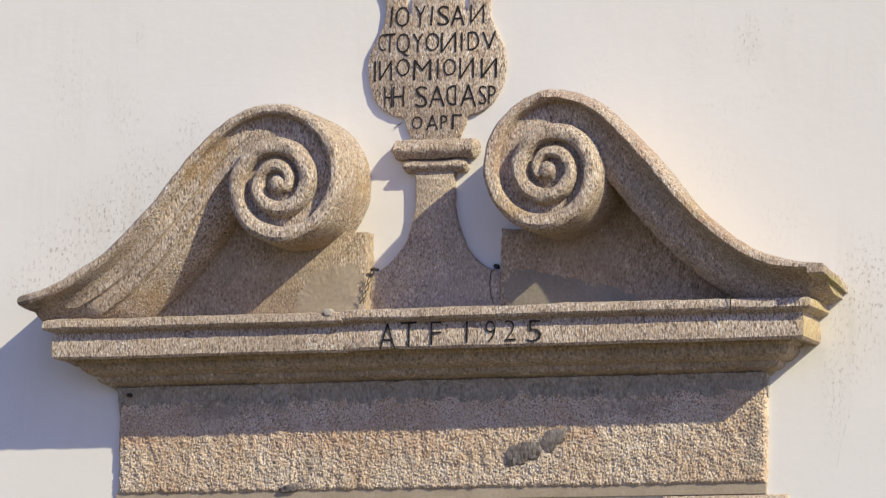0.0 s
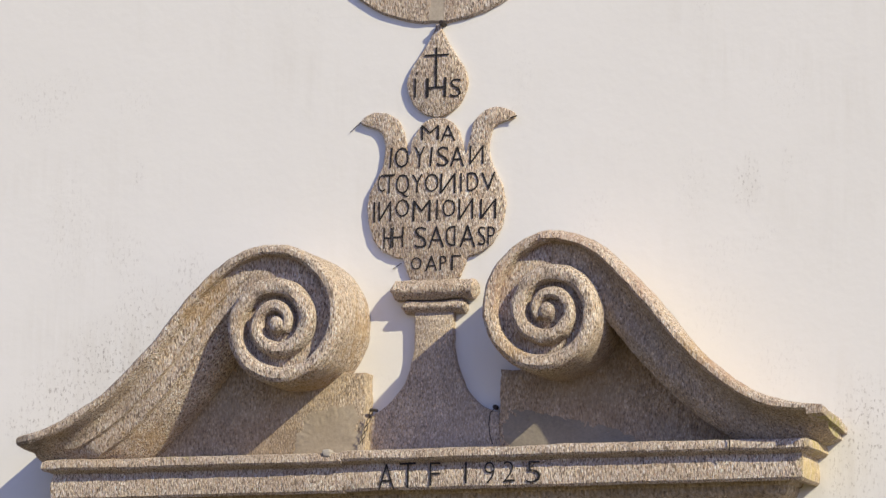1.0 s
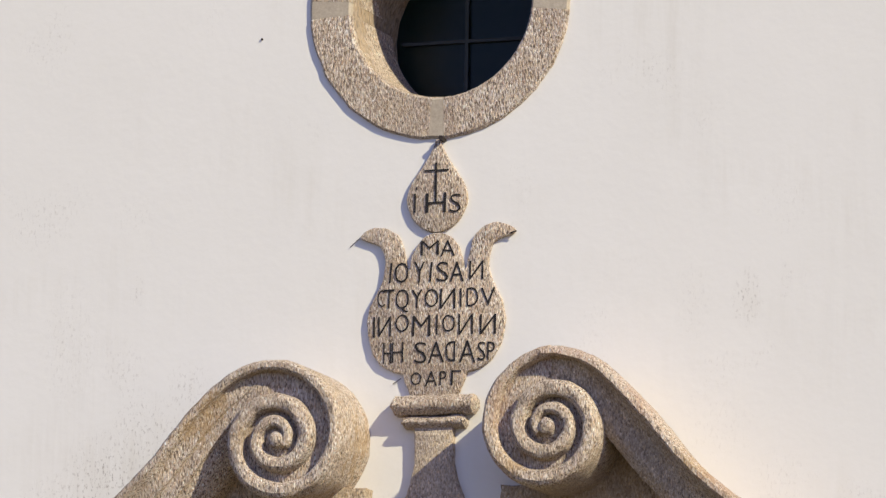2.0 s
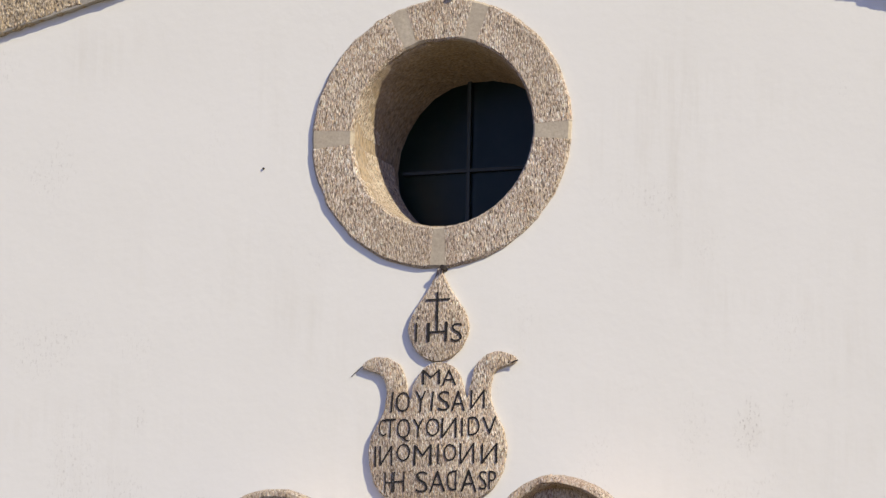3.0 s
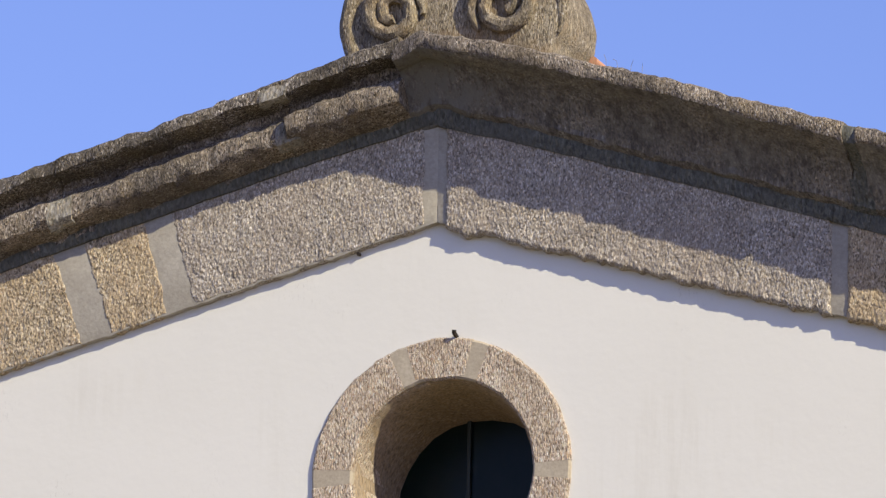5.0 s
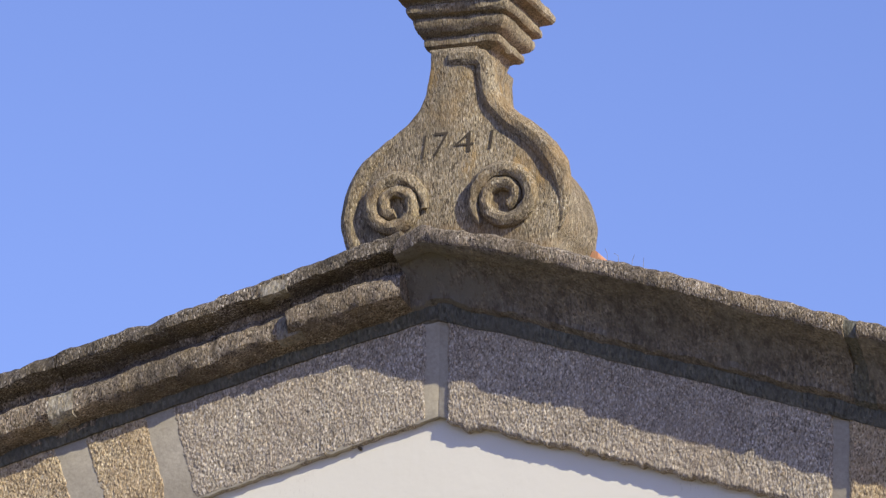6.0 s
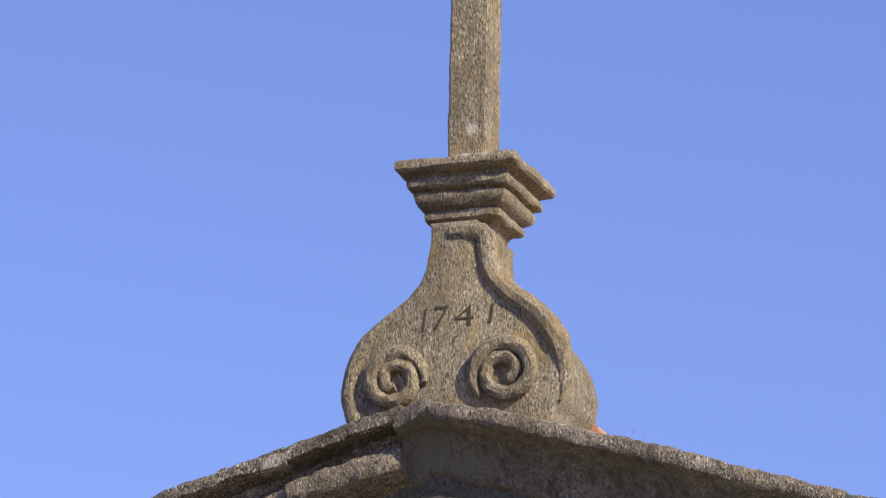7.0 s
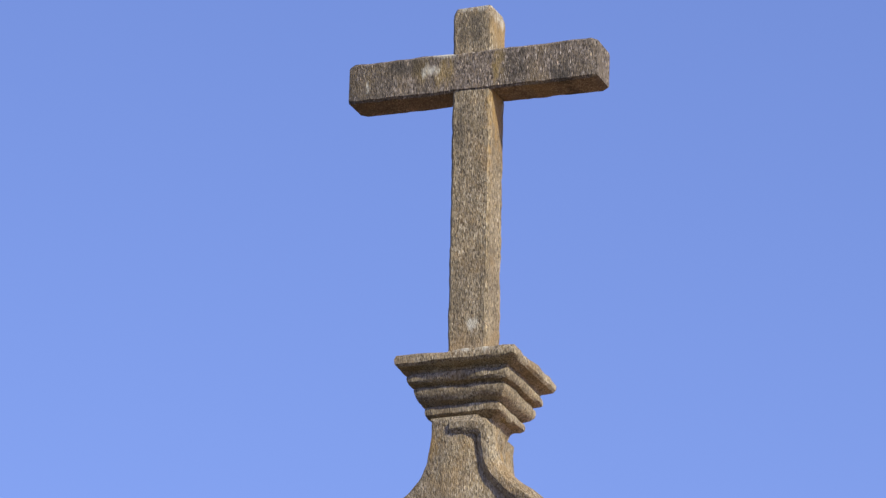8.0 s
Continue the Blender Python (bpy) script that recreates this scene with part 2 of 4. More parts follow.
DARK_SMOOTH = granite("smooth dark granite", (0.15, 0.134, 0.112), (0.225, 0.20, 0.168), (0.30, 0.27, 0.225), 75, 0.003, (0.13, 0.115, 0.098), 0.6, (0.27, 0.26, 0.235), 0.6, 0.06, run=0.4, drips=0.75, spots=(
    ((0.20, 0.188, 0.165), 0.9, ((-0.06, -0.1, 6.33, 0.11, 0.3, 0.14), (0.03, -0.1, 6.27, 0.10, 0.3, 0.05))),))
RING_MORTAR = mortar_mat("pale ring mortar", (0.46, 0.395, 0.31), (0.38, 0.32, 0.245))
PAINT = plain("black paint", (0.022, 0.020, 0.020), 0.75)
IRON = plain("rusty iron", (0.05, 0.04, 0.035), 0.7, 0.4)
CARVED = plain("dark carving", (0.085, 0.07, 0.056), 0.95)
# Patch mortar, greyed and darkened: shade under the right scroll goes into its colour.
SHADE_PATCH = mortar_mat("grey mortar toned for shade", (0.30, 0.262, 0.205), (0.235, 0.205, 0.16))
SCAR = granite("spalled grey granite", (0.10, 0.09, 0.083), (0.18, 0.16, 0.145), (0.28, 0.25, 0.23), 60, 0.004, (0.18, 0.16, 0.145), 0.5, None, 0, 0.02)
MUNTIN = plain("grey painted bar", (0.042, 0.055, 0.061), 0.6)
TILE = plain("terracotta", (0.58, 0.31, 0.19), 0.85, 0.0, (0.46, 0.23, 0.14))
STRAW = plain("dry straw", (0.30, 0.24, 0.12), 0.9)
GROUND = plain("bounce-tinted earth", (0.165, 0.135, 0.062), 0.95)

glass = Nodes("dark window glass", 0.28)
glass.bsdf.inputs["Transmission Weight"].default_value = 0.75
glass.bsdf.inputs["IOR"].default_value = 1.3
GLASS = glass.done(glass.mix(glass.ramp(glass.noise(9, 4, 0.6), (0.3, 0.0), (0.7, 1.0)), (0.010, 0.034, 0.036), (0.018, 0.046, 0.048)))


# ------------------------------------------------------------------ builders
def thing(name, at, label, category, group="", kind=""):
    ob = new(name)
    ob.location = at
    ob.empty_display_size = 0.1
    return tagged(ob, label, category, group, kind)


def part(name, bm, material, parent=None, label="", smooth=32):
    """One bmesh in world coordinates as one mesh object, under its thing."""
    bmesh.ops.recalc_face_normals(bm, faces=bm.faces)
    me = bpy.data.meshes.new(name)
    bm.to_mesh(me)
    bm.free()
    me.materials.append(material)
    if smooth:
        me.shade_smooth()
        me.set_sharp_from_angle(angle=radians(smooth))
    ob = new(name, me)
    if parent:
        ob.parent = parent
        root, shift = parent, Vector()
        while root:
            shift -= root.location
            root = root.parent
        ob.location = shift
    return tagged(ob, label)


def rough(bm, amp, scale, amp2=0.0, scale2=1.0):
    for v in bm.verts:
        c = v.co.copy()
        v.co += noise.noise_vector(c * scale) * amp
        if amp2:
            v.co += noise.noise_vector(c * scale2 + Vector((7, 3, 5))) * amp2
    return bm


def loft(rows, closed=False, caps=True):
    """A skin over rows of points; closed joins the last point of each row to its first."""
    bm = bmesh.new()
    vs = [[bm.verts.new(p) for p in row] for row in rows]
    n = len(rows[0])
    for a, b in zip(vs, vs[1:]):
        for i in range(n if closed else n - 1):
            j = (i + 1) % n
            bm.faces.new((a[i], a[j], b[j], b[i]))
    if caps:
        bm.faces.new(vs[0])
        bm.faces.new(vs[-1])
    return bm


def spline(pts, steps=8, closed=False):
    """A smooth curve through control points (Catmull-Rom)."""
    out, n = [], len(pts)
    p = [Vector(q) for q in pts]
    for i in range(n if closed else n - 1):
        a, b, c, d = (p[(i + k) % n] if closed else p[min(max(i + k, 0), n - 1)] for k in (-1, 0, 1, 2))
        for s in range(steps):
            t = s / steps
            out.append(0.5 * (2 * b + (c - a) * t + (2 * a - 5 * b + 4 * c - d) * t * t + (3 * b - a - 3 * c + d) * t ** 3))
    if not closed:
        out.append(p[-1])
    return out


def bezier(a, b, c, d, steps):
    a, b, c, d = map(Vector, (a, b, c, d))
    return [(1 - t) ** 3 * a + 3 * t * (1 - t) ** 2 * b + 3 * t * t * (1 - t) * c + t ** 3 * d for t in (i / steps for i in range(steps + 1))]


def dense(pts, step):
    """A closed outline with straight sides, cut into short steps."""
    out = []
    for i, a in enumerate(pts):
        a, b = Vector(a), Vector(pts[(i + 1) % len(pts)])
        n = max(1, round((b - a).length / step))
        out += [a.lerp(b, k / n) for k in range(n)]
    return out


def relief(outline, front, back, edge=0.006, jag=0.002, fine=45):
    """A flat stone with that outline in x and z, its front edge worn round."""
    p = [Vector(q) for q in outline]
    if sum(a.x * b.y - b.x * a.y for a, b in zip(p, p[1:] + p[:1])) < 0:
        p.reverse()
    n, rings = len(p), [[], [], [], []]
    for i in range(n):
        t = (p[(i + 1) % n] - p[i - 1]).normalized()
        nrm = Vector((t.y, -t.x))
        q = p[i] + nrm * jag * noise.noise(Vector((p[i].x * fine, p[i].y * fine, 3.1)))
        q = q + nrm * jag * 0.8 * noise.noise(Vector((p[i].x * fine * 0.3, p[i].y * fine * 0.3, 8.1)))
        for ring, ins, y in zip(rings, (edge, edge * 0.3, 0, 0), (front, front + edge * 0.3, front + edge, back)):
            ring.append(Vector((q.x - nrm.x * ins, y, q.y - nrm.y * ins)))
    return loft(rings, True)


def smear(outline, front, stone):
    """Mortar spread thin over a stone at y = stone, feathering out into its grain."""
    p = [Vector(q) for q in outline]
    mid = sum(p, Vector((0, 0))) / len(p)
    rings = []
    for ins, f in ((0.55, 1.0), (0.42, 1.0), (0.34, 0.9), (0.27, 0.7), (0.21, 0.5), (0.15, 0.3), (0.09, 0.1), (0.04, -0.2), (0.0, -5.0)):
        ring = []
        for a in p:
            q = a.lerp(mid, ins)
            k = noise.noise(Vector((q.x * 190, q.y * 120, 4.4))) * 0.9 + noise.noise(Vector((q.x * 40, q.y * 40, 1.4))) * 0.7
            ring.append(Vector((q.x, stone + (front - stone) * (f + (k if 0.0 < ins < 0.4 else 0.0)), q.y)))
        rings.append(ring)
    return loft(rings, True)


def grit_block(quad, front, back, amp, grain, cell=0.0036, jag=0.004, low=0.0):
    """A hewn stone between four corners (foot left, foot right, head right, head left) whose face is a skin of coarse grains."""
    a, b, c, d = map(Vector, quad)
    n = max(6, round((b - a).length / cell))
    m = max(6, round((d - a).length / cell))
    bm, grid = bmesh.new(), []
    for k in range(m + 1):
        row = []
        for i in range(n + 1):
            u, v = i / n, k / m
            p = a.lerp(b, u).lerp(d.lerp(c, u), v)
            near = min(u * (b - a).length, (1 - u) * (b - a).length, v * (d - a).length, (1 - v) * (d - a).length)
            q = Vector((p.x * grain, 0.7, p.y * grain * 0.62))
            h = 0.75 - noise.voronoi(q)[0][0] + 0.35 * noise.noise(q * 2.3) + 0.5 * noise.noise(q * 0.23)
            y = front - amp * h + max(0.0, 0.010 - near) ** 2 * 90
            j = Vector((noise.noise(Vector((p.x * 42, 4.4, p.y * 42))), noise.noise(Vector((p.x * 42, 9.4, p.y * 42))))) * jag
            sag = low * max(0.0, 1 - v * 6) * (0.5 + noise.noise(Vector((p.x * 13, 1.1, 0))) + 0.6 * noise.noise(Vector((p.x * 47, 2.1, 0))))
            row.append(bm.verts.new((p.x + j.x, min(y, back - 0.004), p.y + j.y - sag)))
        grid.append(row)
    for k in range(m):
        for i in range(n):
            bm.faces.new((grid[k][i], grid[k][i + 1], grid[k + 1][i + 1], grid[k + 1][i]))
    rim = grid[0] + [g[-1] for g in grid[1:]] + grid[-1][-2::-1] + [g[0] for g in grid[-2:0:-1]]
    rear = [bm.verts.new((v.co.x, back, v.co.z)) for v in rim]
    for i in range(len(rim)):
        k = (i + 1) % len(rim)
        bm.faces.new((rim[i], rim[k], rear[k], rear[i]))
    bm.faces.new(rear)
    return bm


def tube(pts, radius, sides=6):
    """A round bar along points in space; radius may be a function of 0..1."""
    rows, n = [], len(pts)
    pts = [Vector(p) for p in pts]
    for i, p in enumerate(pts):
        t = (pts[min(i + 1, n - 1)] - pts[max(i - 1, 0)]).normalized()
        side = t.cross(Vector((0, 1, 0)))
        side = side.normalized() if side.length > 0.01 else Vector((1, 0, 0))
        up = side.cross(t)
        r = radius(i / (n - 1)) if callable(radius) else radius
        rows.append([p + (side * math.cos(a) + up * math.sin(a)) * r for a in (2 * math.pi * k / sides for k in range(sides))])
    return loft(rows, True)


def box(x0, x1, y0, y1, z0, z1, step=None, edge=0.0):
    if step:
        return relief(dense([(x0, z0), (x1, z0), (x1, z1), (x0, z1)], step), y0, y1, edge or 0.005)
    return loft([[(x0, y, z0), (x1, y, z0), (x1, y, z1), (x0, y, z1)] for y in (y0, y1)], True)


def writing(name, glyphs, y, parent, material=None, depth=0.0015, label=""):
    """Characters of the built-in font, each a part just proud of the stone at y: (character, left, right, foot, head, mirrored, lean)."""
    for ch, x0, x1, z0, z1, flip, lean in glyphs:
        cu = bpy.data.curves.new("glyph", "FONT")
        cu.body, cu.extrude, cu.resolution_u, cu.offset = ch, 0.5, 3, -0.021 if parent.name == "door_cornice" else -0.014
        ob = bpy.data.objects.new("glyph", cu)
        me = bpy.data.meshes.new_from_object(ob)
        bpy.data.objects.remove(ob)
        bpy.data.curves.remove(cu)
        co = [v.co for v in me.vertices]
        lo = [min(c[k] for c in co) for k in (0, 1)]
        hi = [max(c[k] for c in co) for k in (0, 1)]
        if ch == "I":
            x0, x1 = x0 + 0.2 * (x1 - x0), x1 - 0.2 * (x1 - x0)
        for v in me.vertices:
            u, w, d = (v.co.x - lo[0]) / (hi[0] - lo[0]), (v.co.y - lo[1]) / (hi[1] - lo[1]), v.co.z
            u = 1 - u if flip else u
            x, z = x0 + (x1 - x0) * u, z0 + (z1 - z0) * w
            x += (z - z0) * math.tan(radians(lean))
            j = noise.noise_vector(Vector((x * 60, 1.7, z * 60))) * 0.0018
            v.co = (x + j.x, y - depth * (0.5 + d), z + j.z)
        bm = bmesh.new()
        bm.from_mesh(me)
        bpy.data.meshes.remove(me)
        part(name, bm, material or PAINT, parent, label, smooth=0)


# ------------------------------------------------------------------ ground, walls and roof
# Ground stays out of view; its brown tint is set for bounce light.
bm = bmesh.new()
bm.faces.new([bm.verts.new(p) for p in ((-2000, -2000, 0), (2000, -2000, 0), (2000, 2000, 0), (-2000, 2000, 0))])
tagged(part("ground", bm, GROUND), "ground before the chapel, tinted for bounce light", "ground", kind="structure")

AX, APEX, S_LEFT, S_RIGHT, HALF = -0.05, 5.96, 0.265, 0.295, 3.0
RING = (-0.028, 5.238)


def rake(x, top, right=S_RIGHT):
    return top - (S_LEFT * (AX - x) if x < AX else right * (x - AX))


def facade():
    """The plastered front with the round opening cut through it."""
    bm = bmesh.new()
    r, n = 0.345, 40
    for y in (0.0, 0.6):
        for s in (-1, 1):
            arc = [(RING[0] + s * r * math.sin(math.pi * k / n), RING[1] - r * math.cos(math.pi * k / n)) for k in range(n + 1)]
            x = s * HALF
            pts = [(RING[0], 0.0)] + arc + [(RING[0], rake(RING[0], APEX))] + ([(AX, APEX)] if s < 0 else []) + [(x, rake(x, APEX)), (x, 0.0)]
            bm.faces.new([bm.verts.new((px, y, pz)) for px, pz in pts])
    bmesh.ops.remove_doubles(bm, verts=bm.verts, dist=1e-5)
    edges = [e for e in bm.edges if e.is_boundary]
    front = [e for e in edges if e.verts[0].co.y < 0.3]
    seen = {(round(v.co.x, 4), round(v.co.z, 4)): v for v in bm.verts if v.co.y > 0.3}
    for e in front:
        a, b = e.verts
        c, d = (seen[(round(v.co.x, 4), round(v.co.z, 4))] for v in (b, a))
        bm.faces.new((a, b, c, d))
    return bm


tagged(part("wall_front", facade(), PLASTER, smooth=0), "white plastered front wall with faint rain streaks", "wall", kind="structure")
for nm, b in (("wall_left", (-HALF, -HALF + 0.5, 0.6, 9.0)), ("wall_right", (HALF - 0.5, HALF, 0.6, 9.0))):
    tagged(part(nm, box(*b, 0.0, 5.05), PLASTER, smooth=0), "white plastered side wall of the chapel", "wall", kind="structure")
tagged(part("wall_back", loft([[(-HALF, y, 0), (HALF, y, 0), (HALF, y, rake(HALF, APEX)), (AX, y, APEX), (-HALF, y, rake(-HALF, APEX))] for y in (9.0, 9.5)], True), PLASTER, smooth=0),
       "white plastered back wall of the chapel", "wall", kind="structure")
for nm, x in (("roof_left", -HALF - 0.2), ("roof_right", HALF + 0.2)):
    rows = [[(AX, y, 6.33), (x, y, rake(x, 6.33)), (x, y, rake(x, 6.18)), (AX, y, 6.18)] for y in (0.62, 9.6)]
    tagged(part(nm, loft(rows, True), TILE, smooth=0), "terracotta roof slope behind the gable", "roof", kind="structure")

front = bpy.data.objects["wall_front"]
for nodes in (((1.096, 3.650), (1.103, 3.560), (1.120, 3.440), (1.140, 3.395)), ((1.138, 3.392), (1.118, 3.322), (1.104, 3.248)), ((1.088, 3.52), (1.094, 3.44), (1.086, 3.37))):
    line = [Vector((p.x + 0.005 * noise.noise(Vector((3.3, 0, p.y * 60))), 0.0002, p.y)) for p in spline(nodes, 14)]
    part("crack", tube(line, lambda f: 0.0002 + 0.0006 * abs(noise.noise(Vector((f * 17, nodes[0][0] * 31, 0)))), 5), JOINT, front, "hairline crack")

# ------------------------------------------------------------------ door surround
surround = thing("door_surround", (0, 0, 0), "coarse granite door surround with a broad lintel", "door frame")
part("lintel", grit_block([(-0.925, 3.212), (0.918, 3.212), (0.918, 3.515), (-0.925, 3.515)], -0.0145, 0.05, 0.0062, 235, 0.0021, 0.003), LINTEL, surround, smooth=75)
part("mortar_joint", box(-0.93, 0.915, -0.010, 0.05, 3.185, 3.216), PATCH, surround, "beige mortar joint")


def fillet_row(x):
    """Mortar smeared from the cornice down over the lintel's face, ending unevenly."""
    low = 3.452 + 0.016 * noise.noise(Vector((x * 5, 2.0, 0))) + 0.012 * noise.noise(Vector((x * 23, 6.0, 0))) + 0.006 * noise.noise(Vector((x * 70, 6.0, 0)))
    return [(x, -0.009, low - 0.02), (x, -0.0165, low), (x, -0.020, low + 0.014), (x, -0.025, 3.488), (x, -0.034, 3.502), (x, 0.0, 3.502), (x, 0.0, low - 0.02)]


part("mortar_fillet", rough(loft([fillet_row(-0.926 + 1.845 * k / 240) for k in range(241)], True), 0.002, 90, 0.003, 20), FILLET, surround, "grey mortar fillet", 80)
for x0, x1, z1 in ((-0.925, -0.63, 3.172), (0.63, 0.975, 3.184)):
    part("jamb", box(x0, x1, -0.009, 0.05, 0.0, z1, 0.03), LINTEL, surround)
lobe_a = spline([(0.195, 3.280), (0.200, 3.307), (0.221, 3.328), (0.258, 3.336), (0.289, 3.324), (0.294, 3.305), (0.275, 3.287), (0.243, 3.273), (0.211, 3.268)], 6, True)
lobe_b = spline([(0.282, 3.341), (0.305, 3.360), (0.345, 3.369), (0.367, 3.361), (0.364, 3.341), (0.345, 3.322), (0.317, 3.308), (0.300, 3.315)], 6, True)
small = spline([(-0.455, 3.216), (-0.428, 3.231), (-0.404, 3.236), (-0.392, 3.226), (-0.405, 3.214), (-0.43, 3.210)], 6, True)
part("scar", relief(small, -0.0200, 0.0, 0.004, 0.005, 60), SCAR, surround, "small dark grey chip")
for lobe, front in ((lobe_a, -0.0215), (lobe_b, -0.0190)):
    part("scar", rough(relief(dense(lobe, 0.004), front, 0.0, 0.006, 0.008, 60), 0.003, 55), SCAR, surround, "dark grey spalled scar")

# ------------------------------------------------------------------ cornice over the door
CORNICE = [(0.0, 3.495), (0.02, 3.497), (0.034, 3.507), (0.052, 3.513), (0.058, 3.520), (0.061, 3.529), (0.078, 3.535), (0.092, 3.546), (0.098, 3.557), (0.099, 3.567), (0.106, 3.570), (0.111, 3.580), (0.122, 3.582), (0.128, 3.575), (0.148, 3.573), (0.155, 3.580), (0.156, 3.6),
           (0.155, 3.620), (0.153, 3.629), (0.151, 3.637), (0.152, 3.643), (0.162, 3.648), (0.172, 3.651), (0.177, 3.657), (0.177, 3.668), (0.174, 3.677), (0.164, 3.681), (0.0, 3.684)]


def cornice_stone(x0, x1, drop):
    """A moulded length; where it reaches the end of the cornice the moulding returns to the wall."""
    left, right = x0 < -1.0, x1 > 1.0
    n = max(4, round((min(x1, 0.92) - max(x0, -0.92)) / 0.018))
    rows = []
    if left:
        rows += [[(-0.912 - p, 0.0, z - drop * min(1, max(0, (z - 3.54) * 25))) for p, z in CORNICE], [(-0.912 - p, -p * 0.5, z - drop * min(1, max(0, (z - 3.54) * 25))) for p, z in CORNICE]]
    for i in range(n + 1):
        f = i / n
        rows.append([((-0.912 - p if left else x0) * (1 - f) + (0.902 + p if right else x1) * f, -p, z - drop * min(1, max(0, (z - 3.54) * 25))) for p, z in CORNICE])
    if right:
        rows += [[(0.902 + p, -p * 0.5, z - drop * min(1, max(0, (z - 3.54) * 25))) for p, z in CORNICE], [(0.902 + p, 0.0, z - drop) for p, z in CORNICE]]
    return rough(loft(rows), 0.0022, 45, 0.003, 6)


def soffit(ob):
    """The mouldings under the fascia keep their fine tooling, unlike the rain-washed faces above; a darker brown paints
    in their shade.
    """
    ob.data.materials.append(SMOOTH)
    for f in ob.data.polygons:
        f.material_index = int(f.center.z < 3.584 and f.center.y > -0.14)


cornice = thing("door_cornice", (0, 0, 3.5), "moulded granite cornice over the door in three stones", "cornice")
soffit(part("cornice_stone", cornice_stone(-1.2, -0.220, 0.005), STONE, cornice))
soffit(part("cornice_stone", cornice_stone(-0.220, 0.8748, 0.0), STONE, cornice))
lump = [(-0.276, 3.662), (-0.250, 3.664), (-0.247, 3.678), (-0.254, 3.684), (-0.272, 3.682)]
part("mortar_lump", rough(relief(dense(lump, 0.004), -0.179, -0.150, 0.005, 0.003, 50), 0.002, 60), MORTAR, cornice, "pale mortar lump at the joint")
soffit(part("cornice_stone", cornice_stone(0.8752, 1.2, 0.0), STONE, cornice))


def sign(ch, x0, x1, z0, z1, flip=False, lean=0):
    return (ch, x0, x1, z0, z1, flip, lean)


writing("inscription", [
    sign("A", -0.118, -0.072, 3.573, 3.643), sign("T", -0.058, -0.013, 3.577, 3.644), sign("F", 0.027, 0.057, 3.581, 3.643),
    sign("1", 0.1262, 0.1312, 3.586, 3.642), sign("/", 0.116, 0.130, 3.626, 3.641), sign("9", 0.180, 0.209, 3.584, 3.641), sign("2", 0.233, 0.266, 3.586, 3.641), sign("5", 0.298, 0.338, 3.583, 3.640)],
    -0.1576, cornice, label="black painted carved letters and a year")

# ------------------------------------------------------------------ scrolls
MOULD = [(0.0, 0.0), (0.0, 0.200), (0.004, 0.217), (0.011, 0.226), (0.022, 0.226), (0.028, 0.220), (0.031, 0.205), (0.036, 0.198), (0.052, 0.193), (0.066, 0.186), (0.070, 0.173), (0.077, 0.168),
         (0.092, 0.162), (0.103, 0.154), (0.107, 0.140), (0.116, 0.131), (0.132, 0.112), (0.146, 0.091), (0.156, 0.074), (0.160, 0.055), (0.160, 0.0)]


COVE = [(0.0, 0.0), (0.0, 0.200), (0.004, 0.217), (0.011, 0.226), (0.022, 0.226), (0.030, 0.220), (0.034, 0.206), (0.040, 0.190), (0.050, 0.176), (0.060, 0.165), (0.070, 0.155), (0.080, 0.147), (0.090, 0.141), (0.100, 0.135),
        (0.110, 0.129), (0.120, 0.121), (0.130, 0.110), (0.140, 0.096), (0.152, 0.078), (0.160, 0.056), (0.160, 0.0)]


